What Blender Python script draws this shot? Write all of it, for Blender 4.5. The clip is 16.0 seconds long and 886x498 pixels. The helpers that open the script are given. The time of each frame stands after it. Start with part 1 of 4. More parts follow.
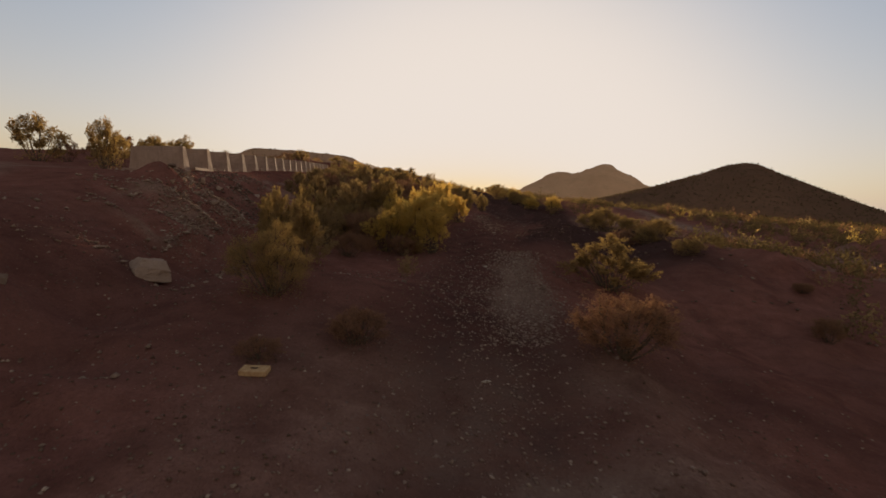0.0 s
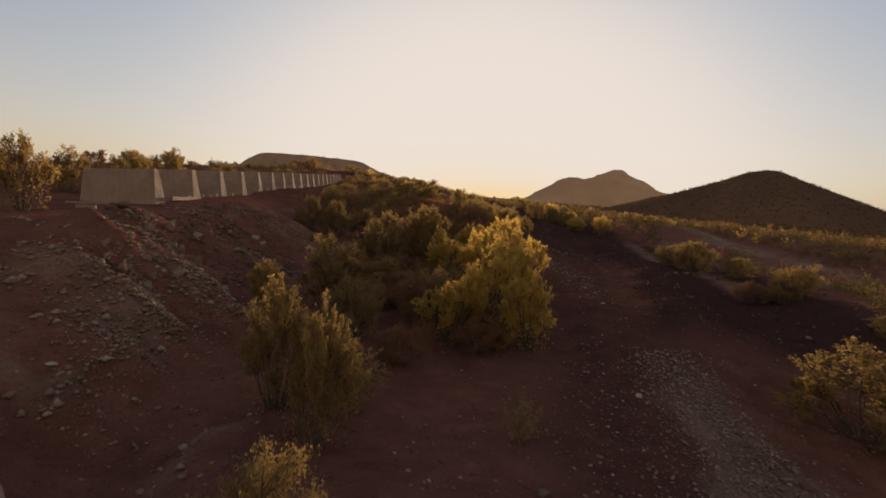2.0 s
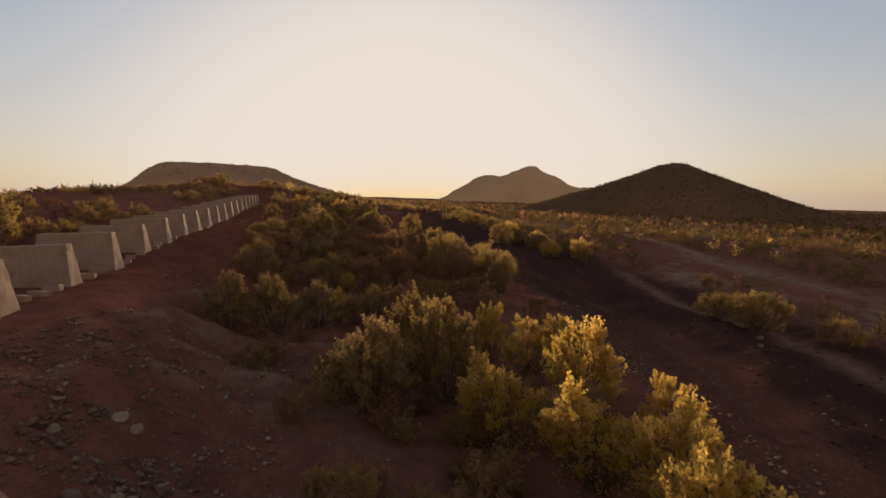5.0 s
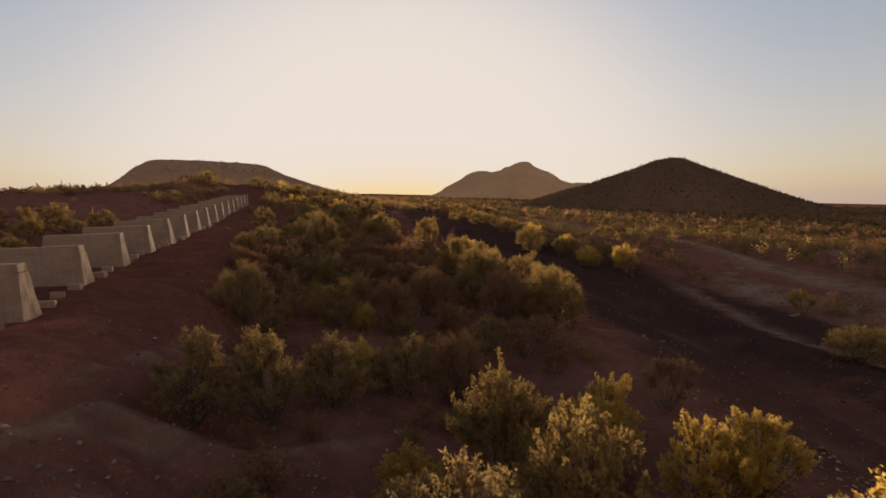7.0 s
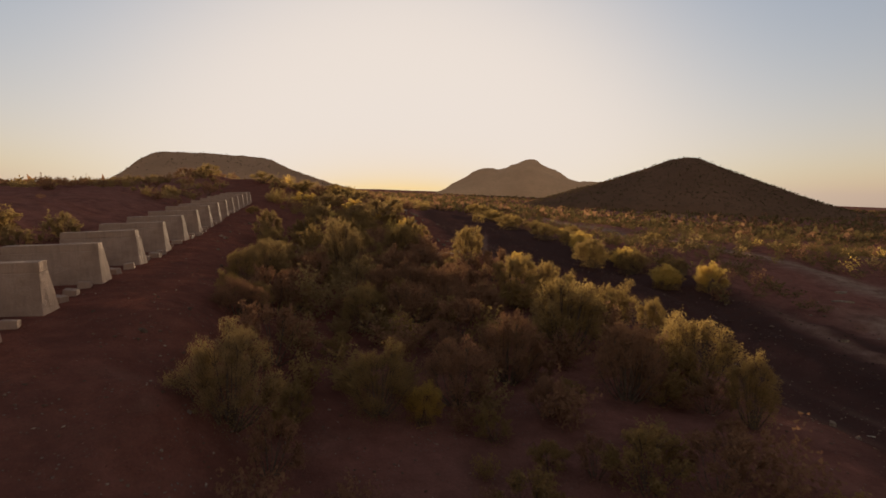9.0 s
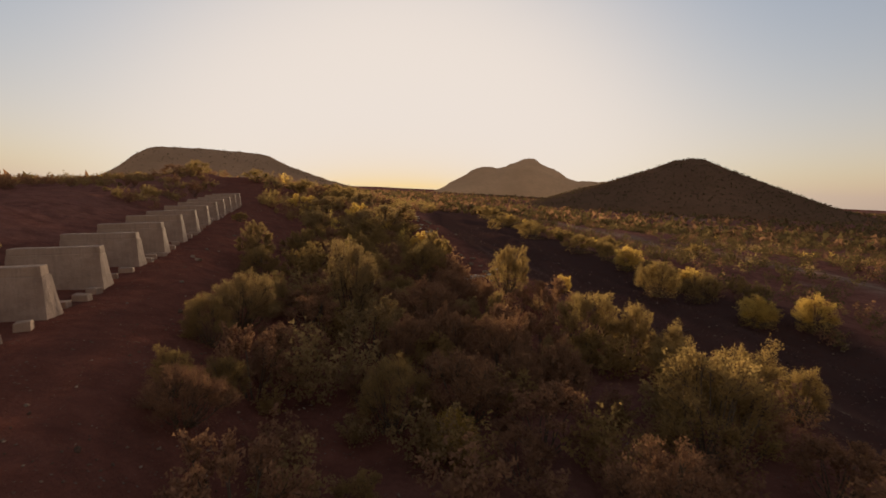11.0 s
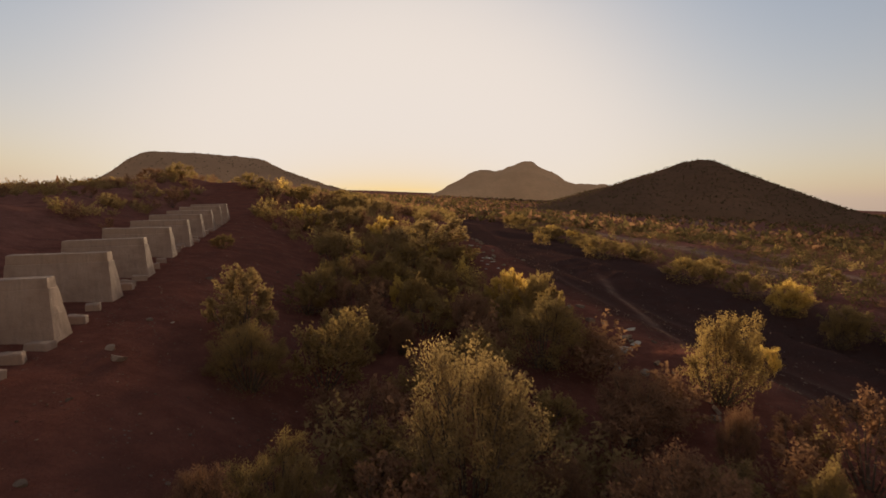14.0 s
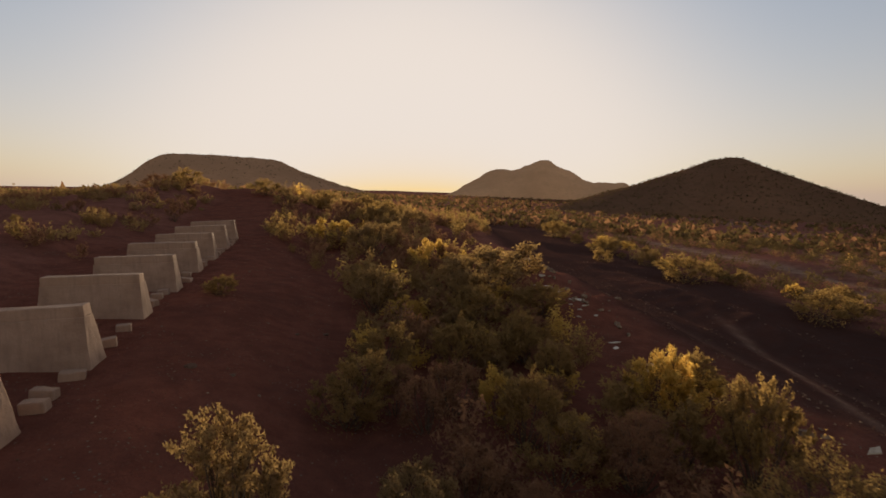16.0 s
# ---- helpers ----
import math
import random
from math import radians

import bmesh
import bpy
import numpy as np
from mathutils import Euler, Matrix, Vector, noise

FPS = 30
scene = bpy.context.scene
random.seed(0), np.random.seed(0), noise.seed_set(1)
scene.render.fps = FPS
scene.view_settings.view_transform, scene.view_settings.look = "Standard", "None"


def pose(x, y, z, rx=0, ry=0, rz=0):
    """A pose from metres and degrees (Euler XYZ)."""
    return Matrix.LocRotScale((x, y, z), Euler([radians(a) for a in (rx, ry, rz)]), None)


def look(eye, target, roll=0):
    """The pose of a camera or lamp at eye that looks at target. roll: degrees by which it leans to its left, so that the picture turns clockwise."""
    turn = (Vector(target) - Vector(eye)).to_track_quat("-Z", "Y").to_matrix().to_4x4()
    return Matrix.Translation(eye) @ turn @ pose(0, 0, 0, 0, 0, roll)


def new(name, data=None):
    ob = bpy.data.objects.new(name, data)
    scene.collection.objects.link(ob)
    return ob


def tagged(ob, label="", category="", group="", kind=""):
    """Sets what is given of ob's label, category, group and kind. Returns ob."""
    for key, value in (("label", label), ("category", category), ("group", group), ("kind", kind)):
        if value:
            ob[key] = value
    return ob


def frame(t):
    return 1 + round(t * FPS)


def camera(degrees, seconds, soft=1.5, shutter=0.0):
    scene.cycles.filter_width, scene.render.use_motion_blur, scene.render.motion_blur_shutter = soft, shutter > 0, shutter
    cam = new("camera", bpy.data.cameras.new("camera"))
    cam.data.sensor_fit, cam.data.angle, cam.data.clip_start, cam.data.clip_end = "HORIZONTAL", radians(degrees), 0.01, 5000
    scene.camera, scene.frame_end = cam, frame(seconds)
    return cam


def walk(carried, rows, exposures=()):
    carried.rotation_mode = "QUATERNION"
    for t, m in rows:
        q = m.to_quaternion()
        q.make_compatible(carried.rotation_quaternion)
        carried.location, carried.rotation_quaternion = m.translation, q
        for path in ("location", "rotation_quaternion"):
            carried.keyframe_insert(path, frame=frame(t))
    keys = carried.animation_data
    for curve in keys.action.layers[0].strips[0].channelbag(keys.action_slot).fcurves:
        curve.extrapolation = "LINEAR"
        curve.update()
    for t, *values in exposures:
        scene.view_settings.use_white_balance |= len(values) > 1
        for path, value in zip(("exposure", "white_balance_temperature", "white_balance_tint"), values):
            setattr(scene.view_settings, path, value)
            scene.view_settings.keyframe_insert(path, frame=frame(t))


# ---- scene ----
cam = camera(77.97, 16.0, soft=1.6, shutter=0.2)
# seconds, place, turn
PATH = [
    (0.0, (-0.000, -0.000, 4.000), (83.77, -2.64, -0.18)),
    (0.5, (-0.500, 1.866, 4.206), (83.86, -2.91, 0.23)),
    (1.0, (-0.946, 3.628, 4.454), (83.89, -2.97, 0.63)),
    (1.5, (-1.477, 5.328, 4.758), (84.07, -2.82, 0.38)),
    (2.0, (-1.967, 6.963, 5.038), (84.20, -2.89, 0.79)),
    (2.5, (-2.451, 8.538, 5.334), (84.33, -2.65, 0.54)),
    (3.0, (-2.922, 10.071, 5.657), (84.44, -2.37, 0.30)),
    (3.5, (-3.338, 11.416, 5.965), (84.64, -1.44, -3.80)),
    (4.0, (-3.681, 12.815, 6.275), (84.67, -0.40, -7.65)),
    (4.5, (-4.039, 14.228, 6.564), (84.60, -0.42, -7.76)),
    (7.0, (-5.310, 21.597, 7.035), (84.11, 0.05, -8.66)),
    (7.5, (-5.649, 23.343, 7.064), (84.09, 0.02, -8.90)),
    (8.0, (-5.933, 25.073, 7.154), (83.96, -0.31, -8.59)),
    (8.5, (-6.174, 26.733, 7.260), (83.88, -0.43, -8.92)),
    (9.0, (-6.373, 28.323, 7.342), (83.74, -0.85, -8.14)),
    (11.5, (-7.211, 36.147, 7.760), (83.55, -1.51, -8.42)),
    (12.0, (-7.482, 37.968, 7.724), (83.61, -1.28, -8.47)),
    (12.5, (-7.808, 39.814, 7.681), (83.73, -0.99, -8.70)),
    (13.0, (-8.146, 41.681, 7.675), (83.79, -1.18, -8.47)),
    (13.5, (-8.450, 43.446, 7.749), (83.85, -0.95, -9.26)),
    (14.0, (-8.729, 45.106, 7.886), (83.91, -1.09, -8.80)),
    (14.5, (-8.931, 46.817, 8.057), (83.90, -0.98, -8.83)),
    (15.0, (-9.250, 48.722, 8.229), (83.87, -0.89, -7.98)),
    (15.5, (-9.520, 50.359, 8.376), (83.90, -0.51, -8.63)),
    (16.0, (-9.713, 51.782, 8.500), (83.84, -0.70, -7.20)),
]
walk(cam, [(t, pose(*p, *r)) for t, p, r in PATH], [(0.0, 0.0, 6800, 16), (16.0, 0.0, 6800, 16)])

# ---------------------------------------------------------------- light
HALO = (0.31, 0.62, 4.2, 0.42)     # widths and strengths of the glow round the sun
SUN_AZ, SUN_EL = 3.9, 2.5          # degrees right of +y, degrees above the horizon
sun_dir = Vector((math.sin(radians(SUN_AZ)) * math.cos(radians(SUN_EL)), math.cos(radians(SUN_AZ)) * math.cos(radians(SUN_EL)), math.sin(radians(SUN_EL))))
sun = new("sun", bpy.data.lights.new("sun", "SUN"))
sun.data.energy, sun.data.angle, sun.data.color = 8.6, radians(5.0), (1.0, 0.79, 0.50)
sun.matrix_world = look(sun_dir * 100, (0, 0, 0))

world = bpy.data.worlds.new("sky")
scene.world = world
world.use_nodes = True
wt = world.node_tree
wt.nodes.clear()


def wn(kind, **kw):
    n = wt.nodes.new(kind)
    for k, v in kw.items():
        n.inputs[k].default_value = v
    return n


sky = wt.nodes.new("ShaderNodeTexSky")
sky.sky_type, sky.sun_disc = "NISHITA", False
sky.sun_elevation, sky.sun_rotation = radians(SUN_EL), radians(SUN_AZ)
sky.altitude, sky.air_density, sky.dust_density, sky.ozone_density = 300, 1.0, 1.5, 0.6
SKY_GAIN = 0.23


def wmath(op, a, b):
    n = wt.nodes.new("ShaderNodeMath")
    n.operation = op
    for i_, v in enumerate((a, b)):
        if isinstance(v, (int, float)):
            n.inputs[i_].default_value = v
        else:
            wt.links.new(v, n.inputs[i_])
    return n.outputs[0]


def wvec(op, a, b, out_=0):
    n = wt.nodes.new("ShaderNodeVectorMath")
    n.operation = op
    for i_, v in enumerate((a, b)):
        if isinstance(v, (tuple, Vector)):
            n.inputs[i_].default_value = v
        elif v is not None:
            wt.links.new(v, n.inputs[i_])
    return n.outputs[out_]


# dust in the air brightens the sky round the low sun, up to where a camera sees plain cream
coords = wt.nodes.new("ShaderNodeTexCoord")
away = wvec("MULTIPLY", wvec("SUBTRACT", coords.outputs["Generated"], sun_dir), (1.0, 1.0, 1.35))
dist = wvec("LENGTH", away, None, 1)
halo = wmath("POWER", 2.718, wmath("MULTIPLY", wmath("POWER", wmath("DIVIDE", dist, HALO[0]), 2.0), -1.0))
wide = wmath("POWER", 2.718, wmath("MULTIPLY", wmath("DIVIDE", dist, HALO[1]), -1.0))
tint = wt.nodes.new("ShaderNodeCombineXYZ")
for i_, (c_, w_) in enumerate(((1.0, 0.48), (0.92, 0.86), (0.84, 1.40))):
    wt.links.new(wmath("ADD", wmath("MULTIPLY", halo, HALO[2] * c_), wmath("MULTIPLY", wide, HALO[3] * w_)), tint.inputs[i_])
# the sky on the sun's side is still blue; away from it, out of view, it is paled to warm the fill
side = wmath("POWER", 2.718, wmath("MULTIPLY", wmath("POWER", wmath("DIVIDE", dist, 1.05), 4.0), -1.0))
# added fill light: the unseen sky opposite the sun is brightened up to 1.85 times
rear_fill = wmath("SUBTRACT", 1.85, wmath("MULTIPLY", wmath("POWER", 2.718, wmath("MULTIPLY", wmath("POWER", wmath("DIVIDE", dist, 1.5), 8.0), -1.0)), 0.85))
hue = wt.nodes.new("ShaderNodeCombineXYZ")
for i_, (plain, shift) in enumerate(((1.52, -0.94), (1.39, -0.49), (1.40, 0.34))):
    wt.links.new(wmath("MULTIPLY", wmath("ADD", plain, wmath("MULTIPLY", side, shift)), wmath("MULTIPLY", rear_fill, SKY_GAIN)), hue.inputs[i_])
base = wvec("MULTIPLY", sky.outputs[0], hue.outputs[0])
# dusty warm band along the horizon
up = wt.nodes.new("ShaderNodeSeparateXYZ")
wt.links.new(coords.outputs["Generated"], up.inputs[0])
low = wmath("POWER", 2.718, wmath("MULTIPLY", wmath("ABSOLUTE", up.outputs[2], 0.0), -7.0))
band = wt.nodes.new("ShaderNodeCombineXYZ")
for i_, c_ in enumerate((0.37, 0.27, 0.225)):
    wt.links.new(wmath("MULTIPLY", low, c_), band.inputs[i_])
# thin grey cloud streaks high up
wisp = wt.nodes.new("ShaderNodeTexNoise")
wisp.inputs["Scale"].default_value, wisp.inputs["Detail"].default_value = 2.2, 5.0
wt.links.new(wvec("MULTIPLY", coords.outputs["Generated"], (1.0, 1.0, 5.0)), wisp.inputs["Vector"])
streak = wmath("MULTIPLY", wmath("MINIMUM", wmath("MAXIMUM", wmath("MULTIPLY", wmath("SUBTRACT", wisp.outputs["Fac"], 0.47), 5.0), 0.0), 1.0),
               wmath("MINIMUM", wmath("MAXIMUM", wmath("MULTIPLY", wmath("SUBTRACT", up.outputs[2], 0.24), 7.0), 0.0), 1.0))
veil = wt.nodes.new("ShaderNodeCombineXYZ")
for i_, c_ in enumerate((0.34, 0.40, 0.44)):
    wt.links.new(wmath("SUBTRACT", 1.0, wmath("MULTIPLY", streak, c_)), veil.inputs[i_])
bright = wt.nodes.new("ShaderNodeSeparateXYZ")
wt.links.new(wvec("ADD", wvec("ADD", wvec("MULTIPLY", base, veil.outputs[0]), tint.outputs[0]), band.outputs[0]), bright.inputs[0])
total = wt.nodes.new("ShaderNodeCombineXYZ")
# low above the horizon, towards the sun, the light has turned golden
gold = wmath("MULTIPLY", wmath("POWER", 2.718, wmath("MULTIPLY", wmath("ABSOLUTE", up.outputs[2], 0.0), -34.0)),
             wmath("POWER", 2.718, wmath("MULTIPLY", wmath("POWER", wmath("DIVIDE", dist, 0.26), 2.0), -1.0)))
for i_, (full, loss) in enumerate(((0.800, -0.10), (0.757, 0.07), (0.690, 0.36))):
    most = wmath("SUBTRACT", full, wmath("MULTIPLY", gold, loss))
    rest = wmath("POWER", 2.718, wmath("MULTIPLY", wmath("DIVIDE", bright.outputs[i_], most), -1.0))
    wt.links.new(wmath("MULTIPLY", wmath("SUBTRACT", 1.0, rest), most), total.inputs[i_])
bg = wn("ShaderNodeBackground", Strength=1.0)
out = wt.nodes.new("ShaderNodeOutputWorld")
wt.links.new(total.outputs[0], bg.inputs[0])
wt.links.new(bg.outputs[0], out.inputs[0])
scene.view_settings.exposure = 0.0

# ---------------------------------------------------------------- lie of the land


def lattice(ix, iy, seed):
    h = (ix.astype(np.int64) * 374761393 + iy.astype(np.int64) * 668265263 + seed * 1442695041) & 0xFFFFFFFF
    h = ((h ^ (h >> 13)) * 1274126177) & 0xFFFFFFFF
    return ((h ^ (h >> 16)) & 0xFFFF) / 32767.5 - 1.0


def wavy(x, y, size, seed):
    """Smooth value noise from -1 to 1."""
    x, y = np.asarray(x, float) / size, np.asarray(y, float) / size
    ix, iy = np.floor(x), np.floor(y)
    fx, fy = x - ix, y - iy
    fx, fy = fx * fx * fx * (fx * (fx * 6 - 15) + 10), fy * fy * fy * (fy * (fy * 6 - 15) + 10)
    a, b = lattice(ix, iy, seed), lattice(ix + 1, iy, seed)
    c, d = lattice(ix, iy + 1, seed), lattice(ix + 1, iy + 1, seed)
    return (a + (b - a) * fx) * (1 - fy) + (c + (d - c) * fx) * fy


def ramp(v, a, b):
    s = np.clip((v - a) / (b - a), 0, 1)
    return s * s * (3 - 2 * s)


def ridge(x, y, size, seed):
    """Sharp-crested noise from 0 to 1, drawn out down the slope."""
    bend = 0.5 * wavy(x, y, size * 1.7, seed + 5)
    return (1 - np.abs(wavy(0.55 * x + bend, y + bend, size, seed))) ** 2


def pier_x(y):
    """Where the near ends of the piers stand."""
    k = (np.clip(y, -40, 140) - 24.39) / 3.157
    return -11.31 - 0.274 * k - 0.00166 * k * k


def bench_z(y):
    return 4.27 + 0.0259 * (np.minimum(y, 100) - 24.39)


def track_x(y):
    return np.interp(y, [-30, 8, 15, 20, 24, 28, 38, 46, 54, 62, 70, 88, 110, 133, 200], [0.6, 0.8, 1.3, 1.7, 2.5, 3.5, 5.3, 5.4, 3.7, 1.8, 1.3, 1.8, 4.5, 8.5, 18])


def height(x, y):
    x, y = np.asarray(x, float), np.asarray(y, float)
    u = x - pier_x(y)
    g = 1 - 0.65 * ramp(y, 35, 78)
    fall = g * np.interp(u, [0.8, 1.6, 2.6, 4.5, 7, 12], [0, 0.12, 0.5, 1.75, 2.05, 2.35])
    slow = 1 - 0.42 * ramp(y, 14, 21) * (1 - ramp(y, 58, 90))
    fall = fall + slow * np.interp(u, [13, 16, 18, 24, 30, 37, 45, 55, 93, 200, 600], [0, 0.5, 1.0, 1.5, 2.1, 2.8, 2.8, 4.0, 6.4, 8.5, 9.5])
    z = bench_z(y) - fall
    # a shelf beside the track
    z = z + 0.72 * ramp(u, 9.5, 12.6) * (1 - ramp(u, 22, 32)) * ramp(y, 12, 21.5) * (1 - ramp(y, 30, 43))
    crest = np.clip(0.4 + 0.030 * (y - 30), 0.2, 1.1)
    rise = crest * ramp(-u, 4.2, 9.5) - 1.5 * ramp(-u, 16, 60)
    z = z + 2.2 * np.exp(-((x + 23) / 11) ** 2 - ((y - 114) / 14) ** 2)
    z = z + rise
    tx = np.abs(x - track_x(y))
    near = 1 - ramp(np.hypot(x, y - 40), 120, 300)
    rough = 1 - 0.75 * (1 - ramp(tx, 1.2, 2.4)) - 0.6 * ramp(u, -4.5, -3.5) * (1 - ramp(u, 1.2, 2.2))
    bumps = 0.22 * wavy(x, y, 5.5, 1) + 0.12 * wavy(x, y, 2.3, 2) + 0.05 * wavy(x, y, 0.9, 3) + 0.02 * wavy(x, y, 0.4, 4)
    z = z + bumps * rough * near
    rut = np.exp(-((tx - 0.75) / 0.22) ** 2)
    z = z - (0.12 * (1 - ramp(tx, 0.9, 1.7)) + 0.07 * rut) * near
    # washed-out spurs down the bank
    spur = 0.20 * wavy(y * 1.0 + 0.25 * x, x * 0.25, 2.0, 15) + 0.14 * wavy(y, x * 0.5, 0.8, 16)
    z = z + spur * ramp(u, 1.2, 2.4) * (1 - ramp(u, 4.8, 7.0)) * (1 - ramp(y, 30, 42))
    # eroded gullies with stony crests
    gully = (0.30 * ridge(x, y, 1.5, 81) + 0.19 * ridge(x, y, 0.75, 82) - 0.18)
    z = z + gully * ramp(u, 1.6, 2.6) * (1 - ramp(u, 5.2, 7.5)) * ramp(y, 10, 15) * (1 - ramp(y, 30, 40))
    # bank and hollow beside the track, heaps of spoil further off
    off = x - track_x(y)
    z = z + (0.35 * np.exp(-((off - 2.6) / 0.7) ** 2) - 0.35 * np.exp(-((off - 5.5) / 1.6) ** 2)) * ramp(y, 16, 24) * (1 - ramp(y, 70, 85))
    for hx, hy, hr, hh in ((29.5, 38.5, 1.6, 1.0), (32.5, 40.0, 2.0, 1.3), (26.5, 42.0, 1.4, 0.7), (15.5, 24.5, 1.8, 0.6), (12.5, 20.0, 1.5, 0.45), (-8.6, 17.0, 1.0, 0.55), (-9.4, 20.0, 1.2, 0.4), (-7.2, 14.0, 0.8, 0.4), (-10.5, 40.0, 1.6, 0.35), (-9.4, 36.6, 1.3, 0.4), (-2.8, 75.5, 2.2, 0.7), (-2.9, 70.0, 2.4, 0.55)):
        z = z + hh * np.maximum(0, 1 - np.hypot(x - hx, y - hy) / hr * (1 + 0.25 * wavy(x, y, 0.9, 9)))
    clods = 0.07 * wavy(x, y, 0.55, 17) + 0.10 * np.abs(wavy(x, y, 1.1, 18))
    z = z + clods * ramp(off, 1.4, 2.2) * (1 - ramp(off, 14, 20)) * (1 - ramp(y, 60, 80))
    z = z - 0.6 * (1 - ramp(y, 5.5, 11.5)) * near
    z = z - 0.45 * (1 - ramp(y, 12, 18)) * (1 - ramp(x, -6.2, -3.6)) * near
    far = ramp(np.hypot(x, y - 40), 150, 900)
    z = z * (1 - far) + far * (-1.5 - 0.022 * np.maximum(x - 60, 0) + 1.5 * wavy(x, y, 160, 5))
    return z


def ground_z(x, y):
    return float(height(np.array([x]), np.array([y]))[0])

# ---------------------------------------------------------------- materials


class Mat:
    """A small builder for procedural materials."""

    def __init__(self, name):
        self.m = bpy.data.materials.new(name)
        self.m.use_nodes = True
        self.t = self.m.node_tree
        self.b = self.t.nodes["Principled BSDF"]
        self.co = self.t.nodes.new("ShaderNodeTexCoord").outputs["Object"]

    def link(self, a, b):
        self.t.links.new(a, b)

    def noise(self, scale, detail=4.0, rough=0.6, co=None):
        n = self.t.nodes.new("ShaderNodeTexNoise")
        n.inputs["Scale"].default_value, n.inputs["Detail"].default_value, n.inputs["Roughness"].default_value = scale, detail, rough
        self.link(co or self.co, n.inputs["Vector"])
        return n.outputs["Fac"]

    def cells(self, scale, feature="F1", what="Distance"):
        n = self.t.nodes.new("ShaderNodeTexVoronoi")
        n.feature = feature
        n.inputs["Scale"].default_value = scale
        self.link(self.co, n.inputs["Vector"])
        return n.outputs[what]

    def band(self, fac, lo, hi, a=0.0, b=1.0):
        n = self.t.nodes.new("ShaderNodeMapRange")
        for k, v in (("From Min", lo), ("From Max", hi), ("To Min", a), ("To Max", b)):
            n.inputs[k].default_value = v
        self.link(fac, n.inputs["Value"])
        return n.outputs[0]

    def mix(self, fac, a, b, kind="MIX"):
        n = self.t.nodes.new("ShaderNodeMix")
        n.data_type, n.blend_type = "RGBA", kind
        for v, s in ((fac, n.inputs[0]), (a, n.inputs[6]), (b, n.inputs[7])):
            if isinstance(v, tuple):
                s.default_value = (*v, 1)
            elif isinstance(v, (int, float)):
                s.default_value = v
            else:
                self.link(v, s)
        return n.outputs[2]

    def math(self, op, a, b):
        n = self.t.nodes.new("ShaderNodeMath")
        n.operation = op
        for v, s in ((a, n.inputs[0]), (b, n.inputs[1])):
            if isinstance(v, (int, float)):
                s.default_value = v
            else:
                self.link(v, s)
        return n.outputs[0]

    def bump(self, fac, distance, strength=1.0, after=None):
        n = self.t.nodes.new("ShaderNodeBump")
        n.inputs["Strength"].default_value, n.inputs["Distance"].default_value = strength, distance
        self.link(fac, n.inputs["Height"])
        if after:
            self.link(after, n.inputs["Normal"])
        return n.outputs[0]

    def done(self, colour, rough, normal=None, gloss=0.0):
        for v, s in ((colour, self.b.inputs["Base Color"]), (rough, self.b.inputs["Roughness"])):
            if isinstance(v, tuple):
                s.default_value = (*v, 1)
            elif isinstance(v, (int, float)):
                s.default_value = v
            else:
                self.link(v, s)
        if normal:
            self.link(normal, self.b.inputs["Normal"])
        self.b.inputs["Specular IOR Level"].default_value = gloss
        return self.m


